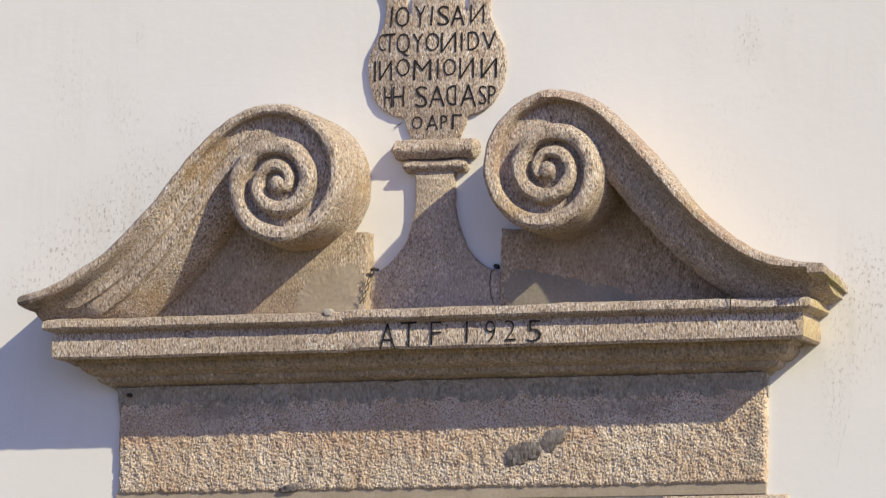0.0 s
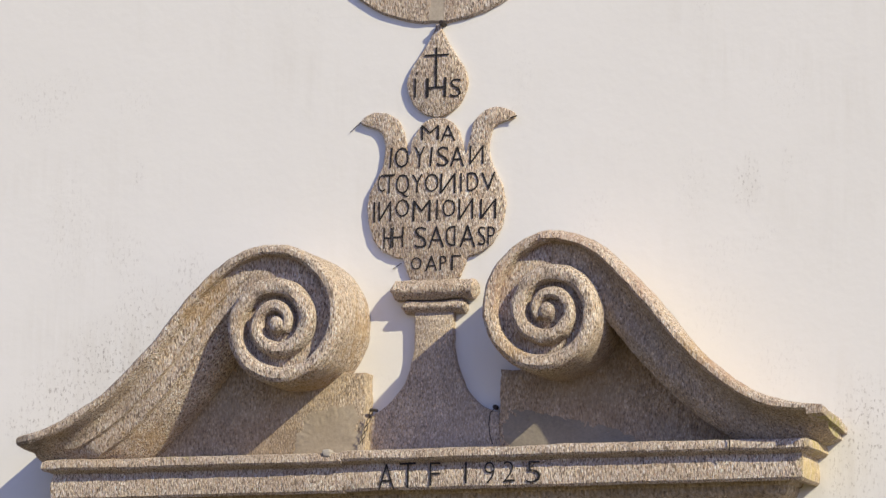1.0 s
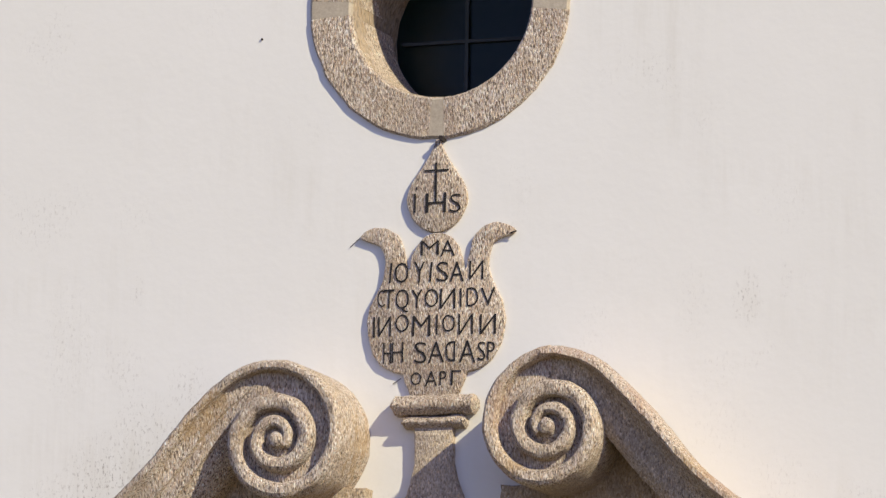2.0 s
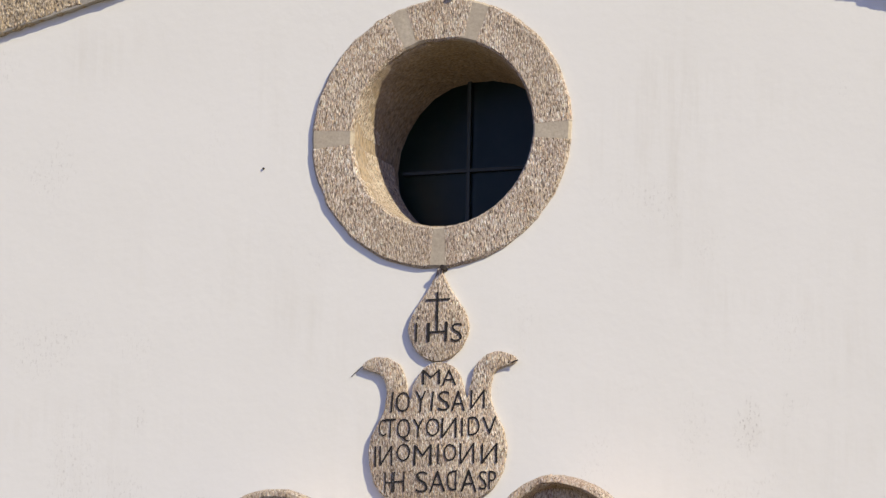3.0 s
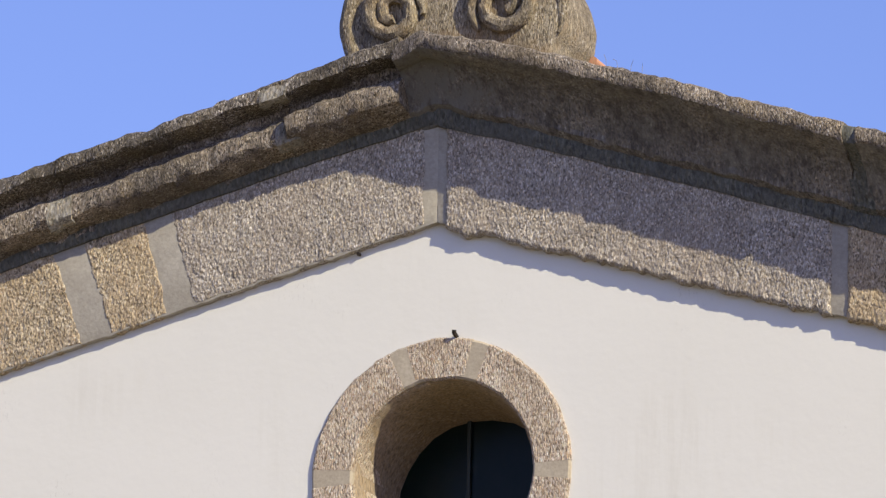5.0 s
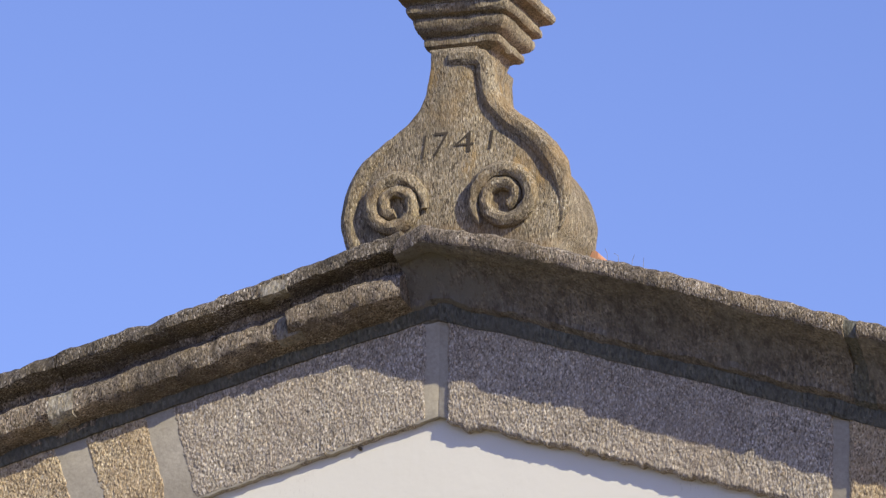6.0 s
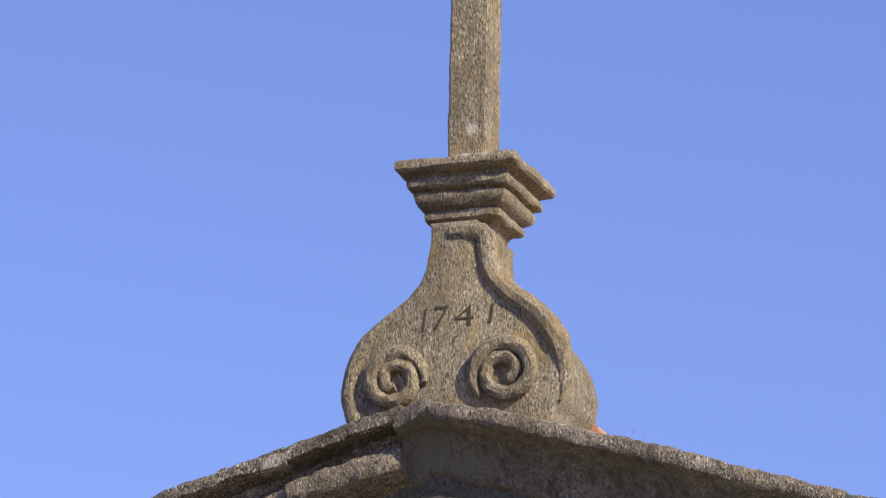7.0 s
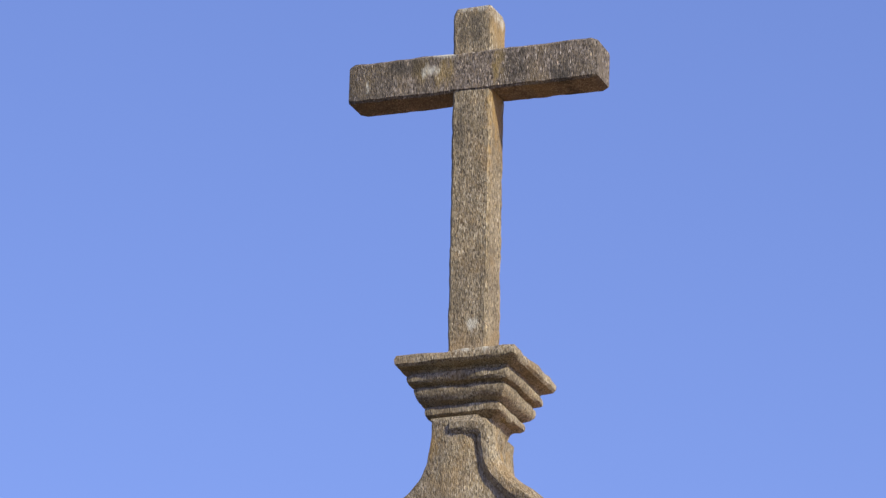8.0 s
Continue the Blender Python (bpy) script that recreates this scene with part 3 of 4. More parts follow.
def scroll(s, cx, cz, b, c, end, label):
    """A raking moulding that sweeps up from the cornice and curls over into a volute; s mirrors it."""
    ob = thing("scroll", (s * cx, 0, 3.68), label, "scroll", "scrolls of the door pediment")
    path = bezier((cx, cz + 0.216), b, c, end, 56)
    path[0] = path[0] - Vector((0.022, 0.001))
    rows = []
    for i, q in enumerate(path):
        t = (path[min(i + 1, 56)] - path[max(i - 1, 0)]).normalized()
        nrm = Vector((t.y, -t.x))
        row = []
        for u0, p in MOULD if s < 0 else COVE:
            u = u0
            u *= 1.06 if s < 0 or u < 0.03 else 0.86 + 0.34 * i / 56 * (1 - i / 56)
            if s > 0 and u == 0.0 and p == 0.0:
                u = 0.022
            if s > 0 and p > 0.06:
                p += 0.100 * (u / 0.14) ** 1.6 * (1 - (i / 56) ** 2)
            if s < 0 and u > 0.03:
                u *= 1 + 0.14 * min(1.0, max(0.0, (i - 22) / 25))
            if i > 50 and (s > 0 or u0 > 0.028):
                u *= 1 - (0.50 if s > 0 else 0.72) * (i - 50) / 6
                u = u if s > 0 else max(u, 0.031 + 0.05 * u0)
            w = q + nrm * u
            if i > 50:
                w.x += (q.x - w.x) * (i - 50) / 6
            if u > 0.03 and i < (26 if s < 0 else 16):
                f = i / (26 if s < 0 else 16)
                p += (0.1955 - p) * (1 - f * f * (3 - 2 * f)) if 0.0 < p else 0.0
            if s < 0 and p > 0.05:
                p += 0.045 * math.sin(math.pi * min(1.0, i / 50)) * min(1.0, max(0.0, (u0 - 0.05) / 0.07))
            if s < 0 and u0 > 0.028 and p > 0.0:
                p -= 0.026 * min(1.0, max(0.0, (i - 34) / 14)) * math.exp(-((u0 - 0.046) / 0.022) ** 2)
                p += (0.205 - 0.95 * u0 - p) * min(1.0, max(0.0, (i - 48) / 7))
            row.append(Vector((s * w.x, -p, max(w.y, 3.676))))
        rows.append(row)
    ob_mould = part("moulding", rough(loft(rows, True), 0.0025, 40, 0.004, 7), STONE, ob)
    # Cove below the right fillet: its shade is painted with the browner stone.
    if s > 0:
        ob_mould.data.materials.append(BROWN_SHADE)
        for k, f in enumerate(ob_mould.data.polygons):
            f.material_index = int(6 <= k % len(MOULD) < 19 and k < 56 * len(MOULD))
    tip, out = path[-1], 0.016
    rows = []
    for k in range(13 if s > 0 else 0):
        y = -0.228 * (1 - k / 12)
        z = tip.y - 0.028 * k / 12
        rows.append([(s * (tip.x - 0.03), y, z + 0.001), (s * (tip.x + out - 0.004), y, z - 0.002), (s * (tip.x + out), y, z - 0.008), (s * (tip.x + out - 0.002), y, z - 0.024), (s * (tip.x - 0.03), y, z - 0.027)])
    if rows:
        part("return_fillet", rough(loft(rows, True), 0.0025, 40), STONE, ob)

    def turn(t, k):
        r = 0.190 * math.exp(-0.62 * t - 0.02 * t ** 3) + 0.009 * math.exp(-5 * t)
        half = 0.0175 + 0.0075 * min(t / 0.5, 1) - 0.0150 * max(0.0, (t - 1.2) / 1.6)
        r *= 1 - 0.65 * min(1, max(0, (t - 2.0) / 0.7)) ** 2
        r += k * half
        a = 2 * math.pi * t
        return Vector((s * (cx - r * math.sin(a)), cz + r * math.cos(a)))

    drum = [turn(i / 60, 1.02) for i in range(61)]
    part("drum", relief(drum, -0.196, 0.0, 0.003, 0.003, 30), STONE, ob)
    rows, n = [], 200
    for i in range(n + 1):
        t = 2.36 * i / n
        lift = 0.227 + 0.004 * min(t, 1.5)
        rows.append([Vector((q.x, -p, q.y)) for q, p in ((turn(t, k), p) for k, p in ((-1.0, 0.165), (-0.95, lift - 0.018), (-0.72, lift - 0.005), (-0.35, lift), (0.35, lift), (0.72, lift - 0.006), (0.95, lift - 0.020), (1.0, 0.165)))])
    bm = rough(loft(rows), 0.003, 30)
    part("spiral", bm, STONE, ob, "carved spiral ridge")
    eye = []
    for r, p in ((0.092, 0.180), (0.090, 0.189), (0.055, 0.199), (0.030, 0.208), (0.024, 0.214), (0.0225, 0.226), (0.018, 0.235), (0.010, 0.240), (0.003, 0.2415)):
        eye.append([Vector((s * (cx - 0.002) + r * math.cos(w), -p, cz - 0.004 + r * math.sin(w))) for w in (2 * math.pi * j / 22 for j in range(22))])
    part("boss", rough(loft(eye, True), 0.003, 40), STONE, ob)
    return ob


scroll(-1, 0.396, 4.022, (0.67, 4.268), (0.728, 3.832), (1.142, 3.740), "beige granite scroll curling into a volute, sunlit")
scroll(1, 0.372, 4.032, (0.655, 4.244), (0.716, 3.784), (1.116, 3.761), "granite scroll and volute with ochre lichen along its top")

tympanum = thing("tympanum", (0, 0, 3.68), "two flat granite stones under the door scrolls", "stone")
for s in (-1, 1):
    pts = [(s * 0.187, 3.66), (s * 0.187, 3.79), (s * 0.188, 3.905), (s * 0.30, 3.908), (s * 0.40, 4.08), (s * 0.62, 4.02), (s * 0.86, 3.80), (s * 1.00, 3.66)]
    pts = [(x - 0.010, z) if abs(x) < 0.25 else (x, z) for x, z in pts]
    part("panel_stone", relief(dense(pts, 0.015), -0.06 if s < 0 else -0.035, 0.0, 0.006, 0.006, 40), BROWN_SHADE, tympanum)
pts = [(-0.198, 3.62), (-0.198, 3.805), (-0.22, 3.832), (-0.28, 3.822), (-0.33, 3.810), (-0.375, 3.80), (-0.398, 3.75), (-0.405, 3.70), (-0.42, 3.62)]
part("mortar_patch", smear(dense(pts, 0.004), -0.0622, -0.06), PATCH, tympanum, "smooth beige mortar patch")
pts = [(0.178, 3.62), (0.178, 3.803), (0.24, 3.800), (0.30, 3.788), (0.37, 3.770), (0.43, 3.760), (0.51, 3.738), (0.60, 3.70), (0.66, 3.62)]
part("mortar_patch", smear(dense(pts, 0.004), -0.0372, -0.035), SHADE_PATCH, tympanum, "smooth mortar patch, shade in its colour")

# ------------------------------------------------------------------ vase of stone on the axis
CX = -0.011


def mirrored(half, axis=CX):
    """Both sides of an outline given from foot to head."""
    return [(axis + x, z) for x, z in half] + [(axis - x, z) for x, z in reversed(half)]


vase = thing("stone_vase", (CX, 0, 3.68), "flat granite vase in relief with carved inscription on a flared foot", "relief")
curve = [tuple(p) for p in bezier((0.160, 3.800), (0.080, 3.84), (0.046, 3.93), (0.056, 4.07), 16)]
foot = [(0.176, 3.66), (0.177, 3.790)] + [(x - 0.019, z) for x, z in curve] + [(-x - 0.019, z) for x, z in reversed(curve)] + [(-0.199, 3.790), (-0.199, 3.66)]
part("foot", relief(foot, -0.024, 0.0, 0.006, 0.003), FOOT, vase)


def bar_moulding(half, z0, z1, p, k):
    """A rounded bar across the vase, with rounded ends."""
    prof = [(0.0, z0)] + [(p * (0.55 + 0.45 * math.sin(math.pi * i / 8)), z0 + (z1 - z0) * i / 8) for i in range(9)] + [(0.0, z1)]
    rows = []
    for i in range(25):
        f = 2 * i / 24 - 1
        e = math.sqrt(max(0.0, 1 - max(0.0, (abs(f) - k) / (1 - k)) ** 2)) * 0.6 + 0.4
        zc = (z0 + z1) / 2
        rows.append([(-0.018 + half * f, -q * (0.7 + 0.3 * e), zc + (z - zc) * e) for q, z in prof])
    return rough(loft(rows), 0.003, 40)


part("capital", bar_moulding(0.121, 4.103, 4.156, 0.048, 0.9), STONE, vase)
part("necking", bar_moulding(0.092, 4.066, 4.100, 0.038, 0.94), STONE, vase)
body = [(0.055, 4.150), (0.078, 4.172), (0.087, 4.196), (0.094, 4.212), (0.128, 4.223), (0.160, 4.244), (0.184, 4.282), (0.196, 4.332), (0.195, 4.378), (0.178, 4.425), (0.156, 4.470), (0.149, 4.520), (0.160, 4.560),
        (0.190, 4.578), (0.219, 4.586), (0.215, 4.602), (0.180, 4.618), (0.140, 4.612), (0.108, 4.585), (0.093, 4.540), (0.086, 4.500), (0.078, 4.500), (0.070, 4.535), (0.048, 4.575), (0.018, 4.594)]
vase_body = part("body", relief(spline(mirrored([(x, z + 0.006) for x, z in body], -0.0238), 5, True), -0.013, 0.0, 0.004, 0.003), STONE, vase)
drop_half = [(0.012, 4.604), (0.036, 4.613), (0.058, 4.630), (0.077, 4.657), (0.086, 4.684), (0.087, 4.704), (0.077, 4.735), (0.056, 4.767), (0.036, 4.797), (0.022, 4.822), (0.011, 4.842), (0.007, 4.858)]
drop = spline(mirrored(drop_half, -0.0265), 5, True)
part("flame", relief(drop, -0.0125, 0.0, 0.004, 0.002), STONE, vase, "drop-shaped granite flame")
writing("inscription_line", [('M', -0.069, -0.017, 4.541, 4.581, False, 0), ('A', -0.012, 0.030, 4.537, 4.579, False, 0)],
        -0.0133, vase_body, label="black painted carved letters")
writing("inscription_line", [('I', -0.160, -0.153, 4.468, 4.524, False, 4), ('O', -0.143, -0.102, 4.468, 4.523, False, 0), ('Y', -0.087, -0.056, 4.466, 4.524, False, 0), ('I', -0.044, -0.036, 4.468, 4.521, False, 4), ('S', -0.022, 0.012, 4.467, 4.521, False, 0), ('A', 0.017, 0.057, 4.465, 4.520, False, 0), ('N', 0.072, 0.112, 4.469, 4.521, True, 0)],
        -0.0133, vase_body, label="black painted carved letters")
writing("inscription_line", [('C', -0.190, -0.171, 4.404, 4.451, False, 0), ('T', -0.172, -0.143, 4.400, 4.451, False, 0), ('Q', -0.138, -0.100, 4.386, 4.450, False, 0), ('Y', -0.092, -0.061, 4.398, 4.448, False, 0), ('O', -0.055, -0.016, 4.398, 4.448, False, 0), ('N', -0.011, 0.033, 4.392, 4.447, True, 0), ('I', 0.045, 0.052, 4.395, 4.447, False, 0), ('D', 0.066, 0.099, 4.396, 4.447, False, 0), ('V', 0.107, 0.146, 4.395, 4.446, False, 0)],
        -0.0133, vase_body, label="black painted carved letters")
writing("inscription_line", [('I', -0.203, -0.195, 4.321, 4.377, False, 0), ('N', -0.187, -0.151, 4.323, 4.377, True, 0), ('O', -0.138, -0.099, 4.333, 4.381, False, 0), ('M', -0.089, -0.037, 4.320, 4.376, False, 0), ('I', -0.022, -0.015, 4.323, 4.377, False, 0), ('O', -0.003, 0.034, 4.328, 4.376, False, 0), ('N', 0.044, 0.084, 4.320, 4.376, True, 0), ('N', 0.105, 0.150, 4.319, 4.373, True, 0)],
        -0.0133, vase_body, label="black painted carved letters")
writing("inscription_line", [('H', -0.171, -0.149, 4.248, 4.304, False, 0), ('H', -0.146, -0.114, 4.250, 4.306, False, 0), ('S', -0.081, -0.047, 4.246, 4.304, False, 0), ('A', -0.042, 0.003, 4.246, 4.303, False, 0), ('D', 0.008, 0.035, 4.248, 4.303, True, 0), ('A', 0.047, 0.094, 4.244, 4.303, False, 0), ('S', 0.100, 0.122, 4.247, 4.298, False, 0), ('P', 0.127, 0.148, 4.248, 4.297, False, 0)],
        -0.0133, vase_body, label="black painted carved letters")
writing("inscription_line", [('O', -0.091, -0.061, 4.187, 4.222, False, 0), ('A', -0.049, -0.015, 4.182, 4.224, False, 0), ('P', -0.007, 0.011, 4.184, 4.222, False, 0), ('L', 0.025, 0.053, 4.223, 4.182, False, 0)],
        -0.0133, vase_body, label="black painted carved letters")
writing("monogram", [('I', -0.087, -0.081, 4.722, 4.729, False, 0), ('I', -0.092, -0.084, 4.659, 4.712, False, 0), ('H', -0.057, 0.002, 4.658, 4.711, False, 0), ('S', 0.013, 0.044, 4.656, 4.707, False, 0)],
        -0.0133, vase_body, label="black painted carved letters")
part("carved_cross", loft([[(-0.032, -0.0147, 4.795), (-0.026, -0.0147, 4.795)], [(-0.031, -0.0147, 4.685), (-0.025, -0.0147, 4.685)]], caps=False), PAINT, vase_body, "thin black upright stroke", 0)
part("carved_cross", loft([[(-0.062, -0.0150, 4.771), (-0.062, -0.0150, 4.776)], [(0.008, -0.0150, 4.771), (0.008, -0.0150, 4.776)]], caps=False), PAINT, vase_body, "thin black cross stroke", 0)

# ------------------------------------------------------------------ round window
oculus = thing("round_window", (RING[0], 0, RING[1]), "round window with a granite ring of five stones", "window")


def sector(a0, a1, r0, r1, front, back, narrow, steps, inner=None):
    """A stone of the ring from angle a0 to a1 (degrees), running back into the wall."""
    rows = []
    for i in range(steps + 1):
        a = radians(a0 + (a1 - a0) * i / steps)
        w = 0.002 - 0.003 * math.cos(a) + 0.004 * noise.noise(Vector((math.cos(a) * 9, math.sin(a) * 9, 2.2))) + 0.003 * noise.noise(Vector((math.cos(a) * 25, math.sin(a) * 25, 5.2)))
        ri = r0
        if inner:
            ri = r0 * math.cos(radians((a1 - a0) / 2)) / math.cos(a - radians((a0 + a1) / 2)) + 0.006
        prof = [(r1 + w, 0.02), (r1 + w, front + 0.006), (r1 + w - 0.006, front), (ri - w * 0.5 + 0.006, front), (ri - w * 0.5, front + 0.006), (ri - w * 0.5 - narrow * 0.3, 0.10), (ri - narrow, back), (r1 - 0.04, back), (r1 - 0.04, 0.02)]
        rows.append([Vector((RING[0] + r * math.cos(a), y, RING[1] + r * math.sin(a))) for r, y in prof])
    return loft(rows, True)


for a0, a1, flat in ((2, 69, 0), (77, 107, 1), (115, 176, 0), (184, 266, 0), (273, 354, 0)):
    part("ring_stone", sector(a0, a1, 0.262, 0.374, -0.011, 0.30, 0.010, max(6, round((a1 - a0) / 3)), flat), STONE, oculus)
part("mortar", sector(0, 360, 0.2630, 0.3725, -0.0106, 0.30, 0.006, 120), RING_MORTAR, oculus, "grey mortar joints")
sleeve = [[Vector((RING[0] + r * math.cos(a) - 0.02 * y, y, RING[1] + r * math.sin(a) - 0.085 * y)) for r, y in ((0.2645, 0.004), (0.259, 0.010), (0.257, 0.10), (0.253, 0.25), (0.251, 0.345), (0.30, 0.345), (0.30, 0.004))] for a in (2 * math.pi * k / 26 for k in range(27))]
part("reveal", rough(loft(sleeve, True, False), 0.006, 7), REVEAL, oculus, "smooth dressed stone reveal", 50)
part("glass", loft([[(RING[0] + 0.27 * math.cos(a), y, RING[1] + 0.27 * math.sin(a)) for a in (2 * math.pi * k / 48 for k in range(48))] for y in (0.340, 0.344)], True), GLASS, oculus, "dark window glass", smooth=0)
part("muntin", box(-0.076, -0.066, 0.328, 0.338, RING[1] - 0.25, RING[1] + 0.25), MUNTIN, oculus, smooth=0)
part("muntin", box(-0.262, 0.206, 0.327, 0.339, 5.200, 5.209), MUNTIN, oculus, smooth=0)
frame_rows = [[Vector((RING[0] + r * math.cos(a), y, RING[1] + r * math.sin(a) - 0.03)) for r, y in ((0.25, 0.346), (0.33, 0.346), (0.33, 0.40), (0.25, 0.40))] for a in (2 * math.pi * k / 48 for k in range(49))]
part("window_frame", loft(frame_rows, True, False), MUNTIN, oculus)

# ------------------------------------------------------------------ gable: band and cornice
band = thing("gable_band", (AX, 0, 5.94), "flat band of hewn granite blocks under the gable cornice", "stone band")


def band_poly(x0, x1, k0=0.0, k1=0.0):
    """Four corners of a block between the band's two edges; k leans its joints."""
    pts = [(x0 - k0 * 0.14, rake(x0 - k0 * 0.14, 5.938)), (x1 - k1 * 0.14, rake(x1 - k1 * 0.14, 5.938)), (x1 + k1 * 0.14, rake(x1 + k1 * 0.14, 6.25)), (x0 + k0 * 0.14, rake(x0 + k0 * 0.14, 6.235))]
    return pts


def band_stone(x0, x1, k0, k1):
    if x1 < -1.75 or x0 > 1.4:
        return relief(dense(band_poly(x0, x1, k0, k1), 0.02), -0.028, 0.02, 0.007, 0.009, 38)
    return grit_block(band_poly(x0, x1, k0, k1), -0.024 if x0 < AX else -0.031, 0.02, 0.0038, 150, 0.0025, 0.005, 0.0 if x0 < AX else 0.016)


for x0, x1, k0, k1 in ((-2.98, -2.45, 0, -0.3), (-2.40, -1.75, -0.3, -0.3), (-1.70, -1.145, -0.3, -0.35), (-1.062, -0.880, -0.35, -0.3), (-0.808, -0.085, -0.3, 0.0),
                       (-0.025, 1.080, 0.0, 0.0), (1.125, 1.70, 0.0, 0.2), (1.75, 2.35, 0.2, 0.2), (2.40, 2.98, 0.2, 0.0)):
    part("band_stone", band_stone(x0, x1, k0, k1), BAND_Y if x1 < -0.85 or x0 > 1.1 else BAND, band, smooth=75)
for x0, x1 in ((-2.98, AX), (AX, 2.98)):
    part("mortar", relief(dense(band_poly(x0, x1), 0.02), -0.023, 0.0, 0.003, 0.005), MORTAR, band, "smooth grey mortar")

gable = thing("gable_cornice", (AX, 0, 6.24), "dark weathered granite cornice along the gable", "cornice")
RAKE = [(-0.55, -0.06), (-0.55, -0.195), (0.0, -0.216), (0.026, -0.214), (0.034, -0.206), (0.036, -0.190), (0.060, -0.182), (0.090, -0.174), (0.110, -0.165), (0.118, -0.152), (0.118, -0.125), (0.112, -0.106),
        (0.095, -0.096), (0.080, -0.080), (0.088, -0.062), (0.125, -0.052), (0.150, -0.048), (0.160, -0.042), (0.163, -0.028), (0.160, -0.010), (0.146, 0.0), (0.0, 0.006), (-0.45, 0.0)]
RAKE_FULL = [(p + 0.020, dz + 0.006) if -0.17 < dz < -0.09 and p > 0.07 else (p, dz) for p, dz in RAKE]
RAKE_R = [(-0.55, -0.06), (-0.55, -0.195), (0.0, -0.254), (0.028, -0.251), (0.034, -0.245), (0.037, -0.213), (0.056, -0.202), (0.065, -0.194), (0.067, -0.181), (0.077, -0.163), (0.092, -0.138), (0.112, -0.108),
          (0.137, -0.084), (0.167, -0.068), (0.197, -0.058), (0.209, -0.053), (0.213, -0.045), (0.214, -0.028), (0.208, -0.010), (0.196, -0.003), (0.0, 0.005), (-0.45, 0.0)]


def rake_stone(x0, x1, top, seed, prof=RAKE, amp=1.0, start=1.0, lift=0.0):
    n = max(3, round((x1 - x0) / 0.016))
    rows = []
    for i in range(n + 1):
        x = x0 + (x1 - x0) * i / n
        wave = 0.005 * noise.noise(Vector((x * 3.1, seed, 0.5))) + 0.004 * noise.noise(Vector((x * 11, seed, 4.5)))
        crown = -0.030 * math.exp(-((x - AX) / 0.22) ** 2)
        k = start + (1 - start) * min(1.0, (x - x0) / 0.17)
        rows.append([(x, -p * (k if p > 0 else 1), rake(x, top, 0.322) + dz + (lift * i / n if dz > -0.065 else 0.0) + (wave + crown) * (1.0 if dz > -0.07 else 0.35)) for p, dz in prof])
    return rough(loft(rows, True), 0.006 * amp, 34, 0.005 * amp, 10)


for i, (x0, x1) in enumerate(((-3.1, -2.45), (-2.43, -1.80), (-1.78, -1.143), (-1.139, -0.468), (-0.464, -0.13), (-0.135, 1.160), (1.202, 1.80), (1.82, 2.45), (2.47, 3.1))):
    east = x1 > 0
    prof = RAKE_R if east else RAKE_FULL if x0 > -0.5 else RAKE
    ob = part("cornice_stone", rake_stone(x0, x1, 6.475 if east else 6.453, 1.7 * i, prof, 1.15 if east else 1.5, 0.8 if x0 == -0.135 else 1.0, 0.034 if prof is RAKE_FULL else 0.0), DARK, gable)
    if not east:
        ob.data.materials.append(LIP)
        for k, f in enumerate(ob.data.polygons):
            f.material_index = int(k % len(RAKE) > 13)
    else:
        ob.data.materials.append(DARK_SMOOTH)
        for k, f in enumerate(ob.data.polygons):
            f.material_index = int(2 <= k % len(RAKE_R) < 15)
for x0, x1 in ((-1.178, -1.106), (-0.496, -0.426)):
    fill = [(0.03, -0.178), (0.090, -0.178), (0.111, -0.167), (0.119, -0.152), (0.119, -0.125), (0.113, -0.105), (0.096, -0.094), (0.03, -0.088)]
    part("mortar", rake_stone(x0, x1, 6.453, 40 + x0, fill, 1.3), JOINT, gable, "grey mortar between stones")
fill = [(0.05, -0.054), (0.150, -0.052), (0.163, -0.045), (0.168, -0.032), (0.162, -0.018), (0.05, -0.014)]
part("mortar", rake_stone(-0.530, -0.455, 6.453, 47, fill, 1.4), JOINT, gable, "grey mortar on the lip of the cornice")
part("mortar", rake_stone(1.150, 1.212, 6.473, 51, [(p - 0.012 if p > 0.1 else p, dz) for p, dz in RAKE_R], 0.6), DARK_MORTAR, gable, "dark mortar between stones")

# Mortar under the rakes; its dark tone holds the cornice's shade.
SMEAR_L = [(-0.02, -0.170), (0.038, -0.180), (0.037, -0.208), (0.032, -0.222), (-0.02, -0.224)]
SMEAR_R = [(-0.02, -0.190), (0.044, -0.206), (0.042, -0.246), (0.036, -0.258), (-0.02, -0.260)]
part("mortar_fillet", rake_stone(-2.9, AX, 6.453, 61, SMEAR_L, 0.4), DARK_MORTAR, gable, "smooth mortar fillet, darkened by painted shade")
part("mortar_fillet", rake_stone(AX, 2.9, 6.480, 62, SMEAR_R, 0.4), DARK_MORTAR, gable, "smooth mortar fillet, darkened by painted shade")

# ------------------------------------------------------------------ cross on the gable
cross = thing("gable_cross", (-0.005, 0.06, 6.40), "tall granite cross on a carved bell-shaped pedestal, lichened", "cross")
BX, FRONT, BACK = 0.002, -0.108, 0.212
bell = [(0.292, 6.345), (0.305, 6.41), (0.318, 6.457), (0.322, 6.51), (0.308, 6.58), (0.284, 6.625), (0.252, 6.665), (0.205, 6.708), (0.150, 6.748), (0.110, 6.786), (0.085, 6.825), (0.074, 6.87), (0.067, 6.92), (0.067, 6.975)]
half = spline(bell, 4)
outline = [(BX + p.x, p.y) for p in half] + [(BX - p.x, p.y) for p in reversed(half)] + [(BX - 0.2, 6.388), (AX, 6.432), (BX + 0.13, 6.40)]
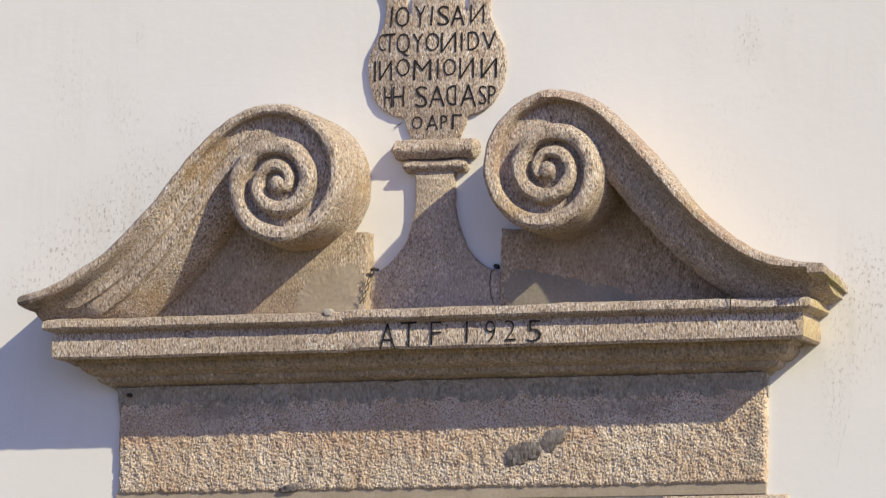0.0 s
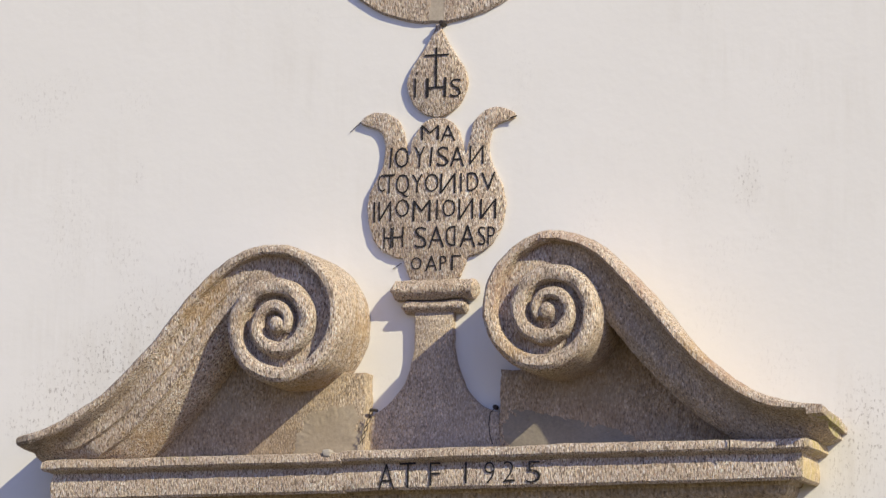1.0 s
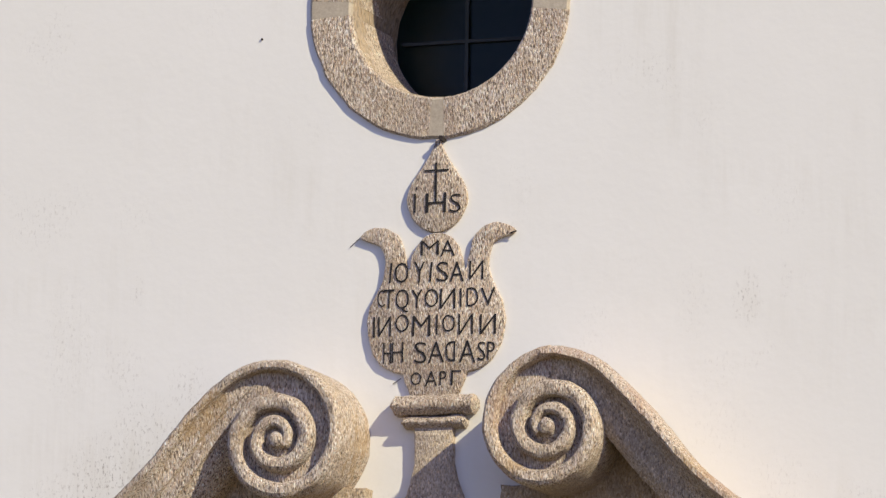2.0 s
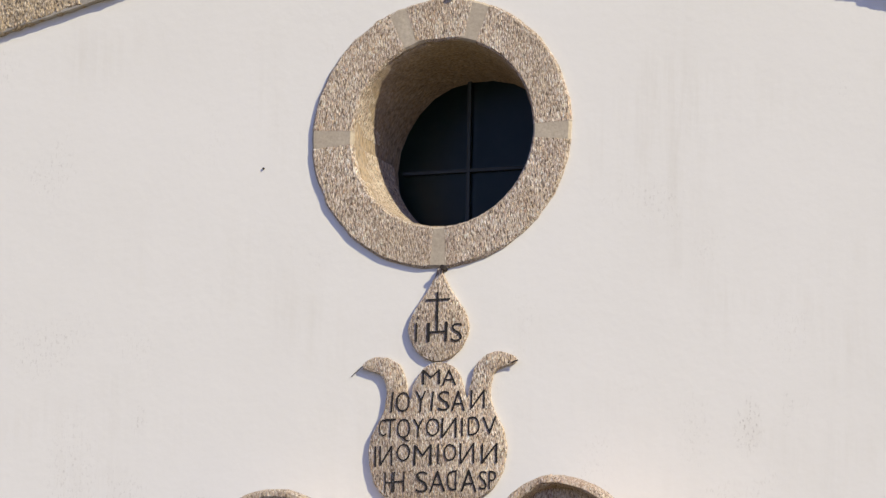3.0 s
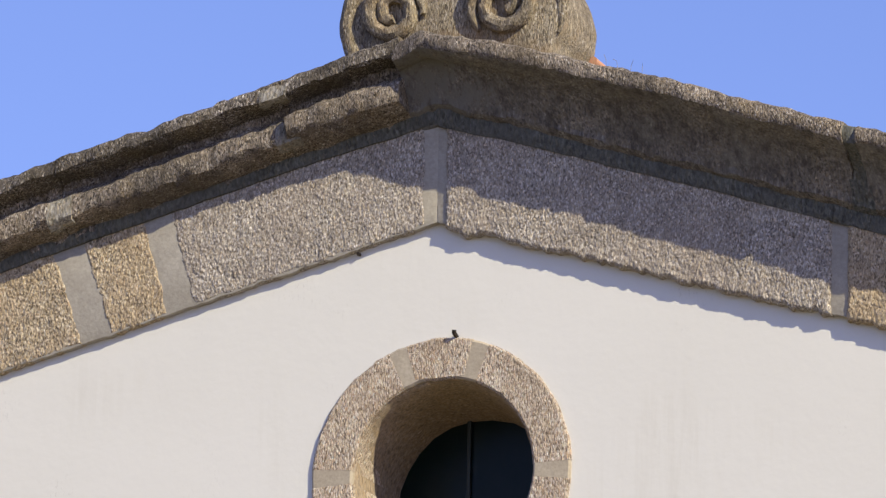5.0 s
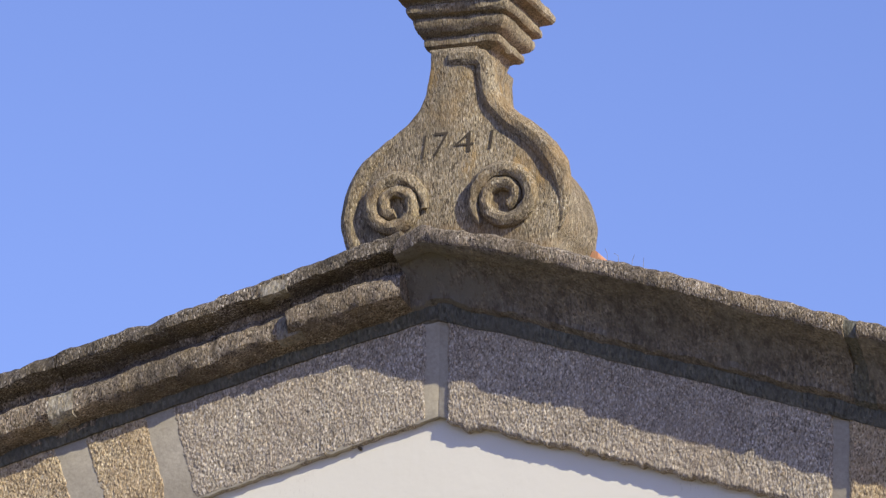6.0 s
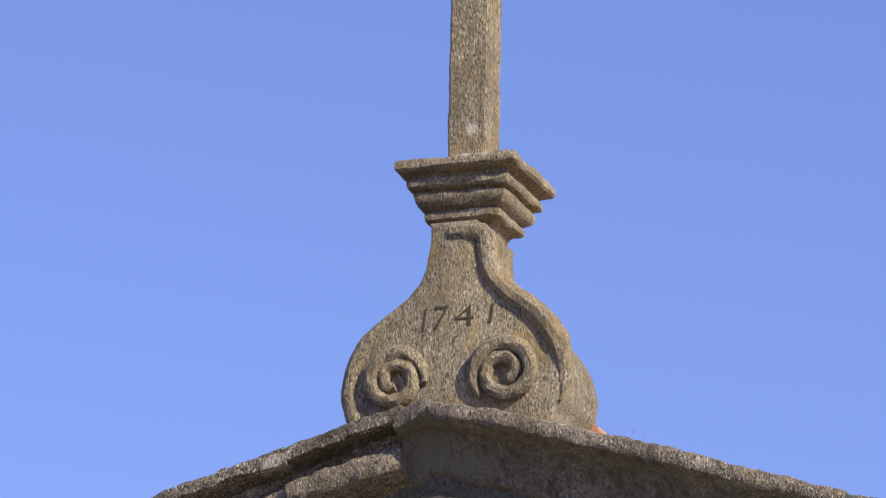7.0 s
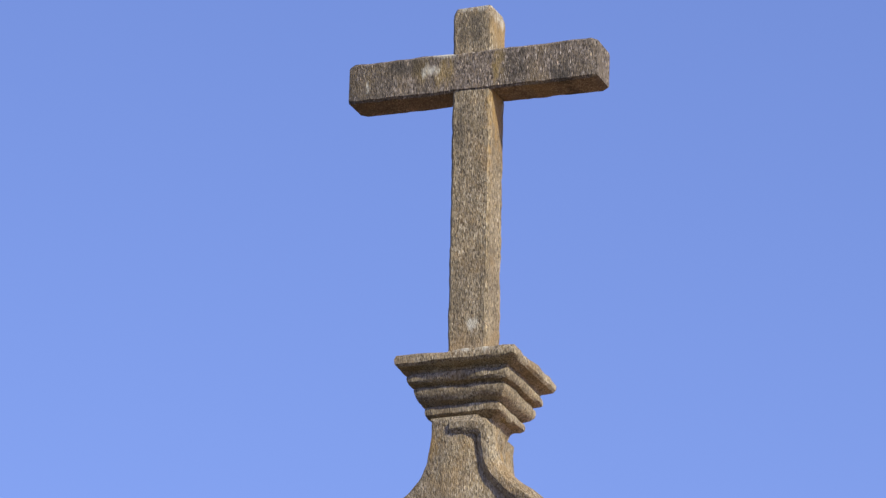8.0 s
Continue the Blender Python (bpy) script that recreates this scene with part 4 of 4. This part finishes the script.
pedestal = part("pedestal", relief(outline, FRONT, BACK, 0.010, 0.004, 28), CROSS, cross, "bell-shaped carved pedestal")


def square_loft(levels, cx, cy):
    rows = []
    n = 12
    for h, z in levels:
        row = []
        for k in range(4):
            a = [(-1, -1), (1, -1), (1, 1), (-1, 1)]
            p, q = Vector(a[k]), Vector(a[(k + 1) % 4])
            for i in range(n):
                w = p.lerp(q, i / n)
                if i == 0:
                    w = w * 0.985
                row.append((cx + w.x * h, cy + w.y * h, z))
        rows.append(row)
    return loft(rows, True)


LEVELS = [(0.068, 6.930), (0.074, 6.965), (0.080, 6.990), (0.090, 7.000), (0.104, 7.003), (0.111, 7.009), (0.113, 7.018), (0.111, 7.028), (0.104, 7.032), (0.110, 7.036), (0.124, 7.042), (0.133, 7.054), (0.137, 7.066), (0.136, 7.076),
          (0.128, 7.081), (0.131, 7.085), (0.146, 7.089), (0.152, 7.096), (0.153, 7.106), (0.150, 7.115), (0.143, 7.119), (0.147, 7.127), (0.160, 7.133), (0.174, 7.137), (0.181, 7.145), (0.182, 7.158), (0.178, 7.168), (0.170, 7.172), (0.060, 7.176)]
part("capital", rough(square_loft(LEVELS, 0.0, 0.072), 0.004, 45, 0.004, 11), CROSS, cross, "stepped square capital")


def pillar(x0, x1, y0, y1, z0, z1, axis, edge=0.007, n=60):
    """A bar of stone with worn corners, along z or x."""
    ring = [(x0 + edge, y0), (x1 - edge, y0), (x1, y0 + edge), (x1, y1 - edge), (x1 - edge, y1), (x0 + edge, y1), (x0, y1 - edge), (x0, y0 + edge)]
    rows = []
    for i in range(n + 1):
        w = z0 + (z1 - z0) * i / n
        e = 0.9 if i in (0, n) else 1.0
        cx, cy = (x0 + x1) / 2, (y0 + y1) / 2
        rows.append([(cx + (a - cx) * e, cy + (b - cy) * e, w) if axis == "z" else (w, cy + (b - cy) * e, cx + (a - cx) * e) for a, b in ring])
    return rough(loft(rows, True), 0.0025, 35, 0.002, 8)


part("shaft", pillar(-0.060, 0.058, -0.002, 0.112, 7.165, 8.242, "z"), CROSS, cross)
part("crossbar", pillar(7.984, 8.104, -0.006, 0.116, -0.376, 0.376, "x", 0.007, 40), CROSS_GREY, cross)


def curl(s, cx, cz, r0, turns, start):
    pts = []
    for i in range(61):
        t = turns * i / 60
        r = r0 * math.exp(-0.52 * t) * (1 - 0.45 * max(0.0, t - 1.2) / 0.6)
        a = start - s * 2 * math.pi * t
        pts.append((cx + r * math.cos(a), FRONT - 0.009, cz + r * math.sin(a)))
    return pts


edge = [(BX + p.x + 0.006 + 0.020 * max(0, min(1, (p.y - 6.5) / 0.3)), FRONT + 0.016, p.y) for p in half[6:]]
edge = [p for p in edge if p[2] < 6.925] + [(BX + 0.078, FRONT + 0.013, 6.938), (BX + 0.05, FRONT + 0.014, 6.944), (BX + 0.02, FRONT + 0.015, 6.944), (BX - 0.005, FRONT + 0.018, 6.944)]
part("rim", rough(tube(edge, lambda f: 0.037 * min(1, 0.15 + f * 3.2) - 0.009 * f, 10), 0.002, 40), CROSS, pedestal, "raised border")
edge = [(BX - p.x + 0.026, FRONT + 0.012, p.y) for p in half[2:]]
part("rim", rough(tube([p for p in edge if p[2] < 6.76], lambda f: 0.025 * min(1.0, 0.2 + 2.4 * (1 - f)), 10), 0.002, 40), CROSS, pedestal, "raised border")
for s, r0, x in ((-1, 0.090, -0.156), (1, 0.100, 0.168)):
    part("curl", rough(tube(curl(s, x, 6.521, r0, 1.8, radians(225 if s > 0 else -8)), lambda f: (0.025 - 0.008 * f) * min(1.0, 0.3 + 6 * f), 10), 0.005, 60), CROSS, pedestal, "carved spiral")
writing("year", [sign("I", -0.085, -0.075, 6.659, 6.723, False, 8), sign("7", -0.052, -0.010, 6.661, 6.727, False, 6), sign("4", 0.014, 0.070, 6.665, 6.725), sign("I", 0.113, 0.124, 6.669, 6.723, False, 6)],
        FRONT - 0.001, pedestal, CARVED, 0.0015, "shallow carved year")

tile = loft([[(0.324 + 0.013 * math.cos(a), y, 6.428 + 0.015 * math.sin(a)) for a in (2 * math.pi * k / 12 for k in range(12))] for y in (0.19, 0.23, 0.42)], True)
tagged(part("roof_tile", rough(tile, 0.006, 30), TILE), "orange terracotta tile end beside the cross pedestal", "roof tile")


grass = thing("dry_grass", (0.5, -0.1, 6.27), "thin dry grass stems rooted in the gable cornice", "grass")
for k in range(6):
    x = 0.40 + 0.034 * k
    z = rake(x, 6.485, 0.322) - 0.004
    h = 0.018 + 0.03 * random.random()
    bend = random.uniform(-0.04, 0.05)
    part("stem", tube([(x, -0.12, z - 0.01), (x + bend * 0.3, -0.12, z + h * 0.6), (x + bend, -0.13, z + h * (0.7 if k % 2 else 1.0))], 0.0005, 4), STRAW, grass)

# ------------------------------------------------------------------ iron and wire
def pin(pts, r, name, label):
    tagged(part(name, tube(pts, r, 6), IRON), label, name.replace("_", " "))


pin([(0.006, 0.01, 5.615), (0.006, -0.022, 5.622), (0.007, -0.024, 5.630)], 0.0065, "iron_pin", "rusty iron pin above the round window")
pin([(-0.012, 0.01, 4.858), (-0.012, -0.03, 4.860)], 0.007, "iron_pin", "rusty iron pin under the round window")
pin([(-0.238, -0.010, 4.604), (-0.256, -0.006, 4.592), (-0.278, -0.003, 4.574)], 0.0011, "wire", "thin bent wire at the tip of the stone vase")
pin([(0.186, -0.012, 4.592), (0.205, -0.016, 4.596)], 0.002, "wire", "thin wire stub at the tip of the stone vase")
for k in range(2):
    pts = []
    for i in range(15):
        f = i / 14
        w = 0.0045 * math.sin(f * 14 + k * math.pi)
        pts.append((-0.172 - 0.030 * f + w, -0.075 + 0.004 * math.cos(f * 14 + k * math.pi), 3.800 - 0.092 * f))
    pin(pts, 0.0012, "wire", "twisted dark wire hanging beside the foot of the vase")
pin([(-0.178, -0.02, 3.806), (-0.178, -0.062, 3.803), (-0.179, -0.066, 3.800)], 0.0045, "iron_pin", "rusty iron pin beside the foot of the vase")
pin([(0.160, -0.01, 3.806), (0.160, -0.026, 3.806)], 0.007, "iron_pin", "rusty iron pin beside the foot of the vase")
pin([(0.158, -0.026, 3.800), (0.148, -0.028, 3.790), (0.144, -0.027, 3.76), (0.148, -0.027, 3.73), (0.156, -0.027, 3.705)], 0.0012, "wire", "thin dark wire hanging beside the foot of the vase")
pin([(-0.122, -0.004, 4.208), (-0.134, -0.006, 4.200), (-0.146, -0.004, 4.193)], 0.0010, "wire", "thin wire stub beside the stone vase")
for x, z in ((-0.283, 5.868), (0.25, 5.850)):
    pin([(x, 0.0, z), (x, -0.014, z - 0.001)], 0.005, "iron_pin", "small rusty nail under the gable band")
pin([(-0.888, -0.02, 3.482), (-0.888, -0.040, 3.481)], 0.006, "iron_pin", "rusty iron pin under the door cornice")
pin([(0.866, -0.165, 3.700), (0.865, -0.181, 3.690), (0.866, -0.182, 3.668), (0.864, -0.178, 3.652)], 0.0018, "wire", "thin dark wire over the edge of the door cornice")
pin([(-0.550, 0.004, 5.168), (-0.550, -0.004, 5.168)], 0.003, "iron_pin", "small rusty nail in the plaster")
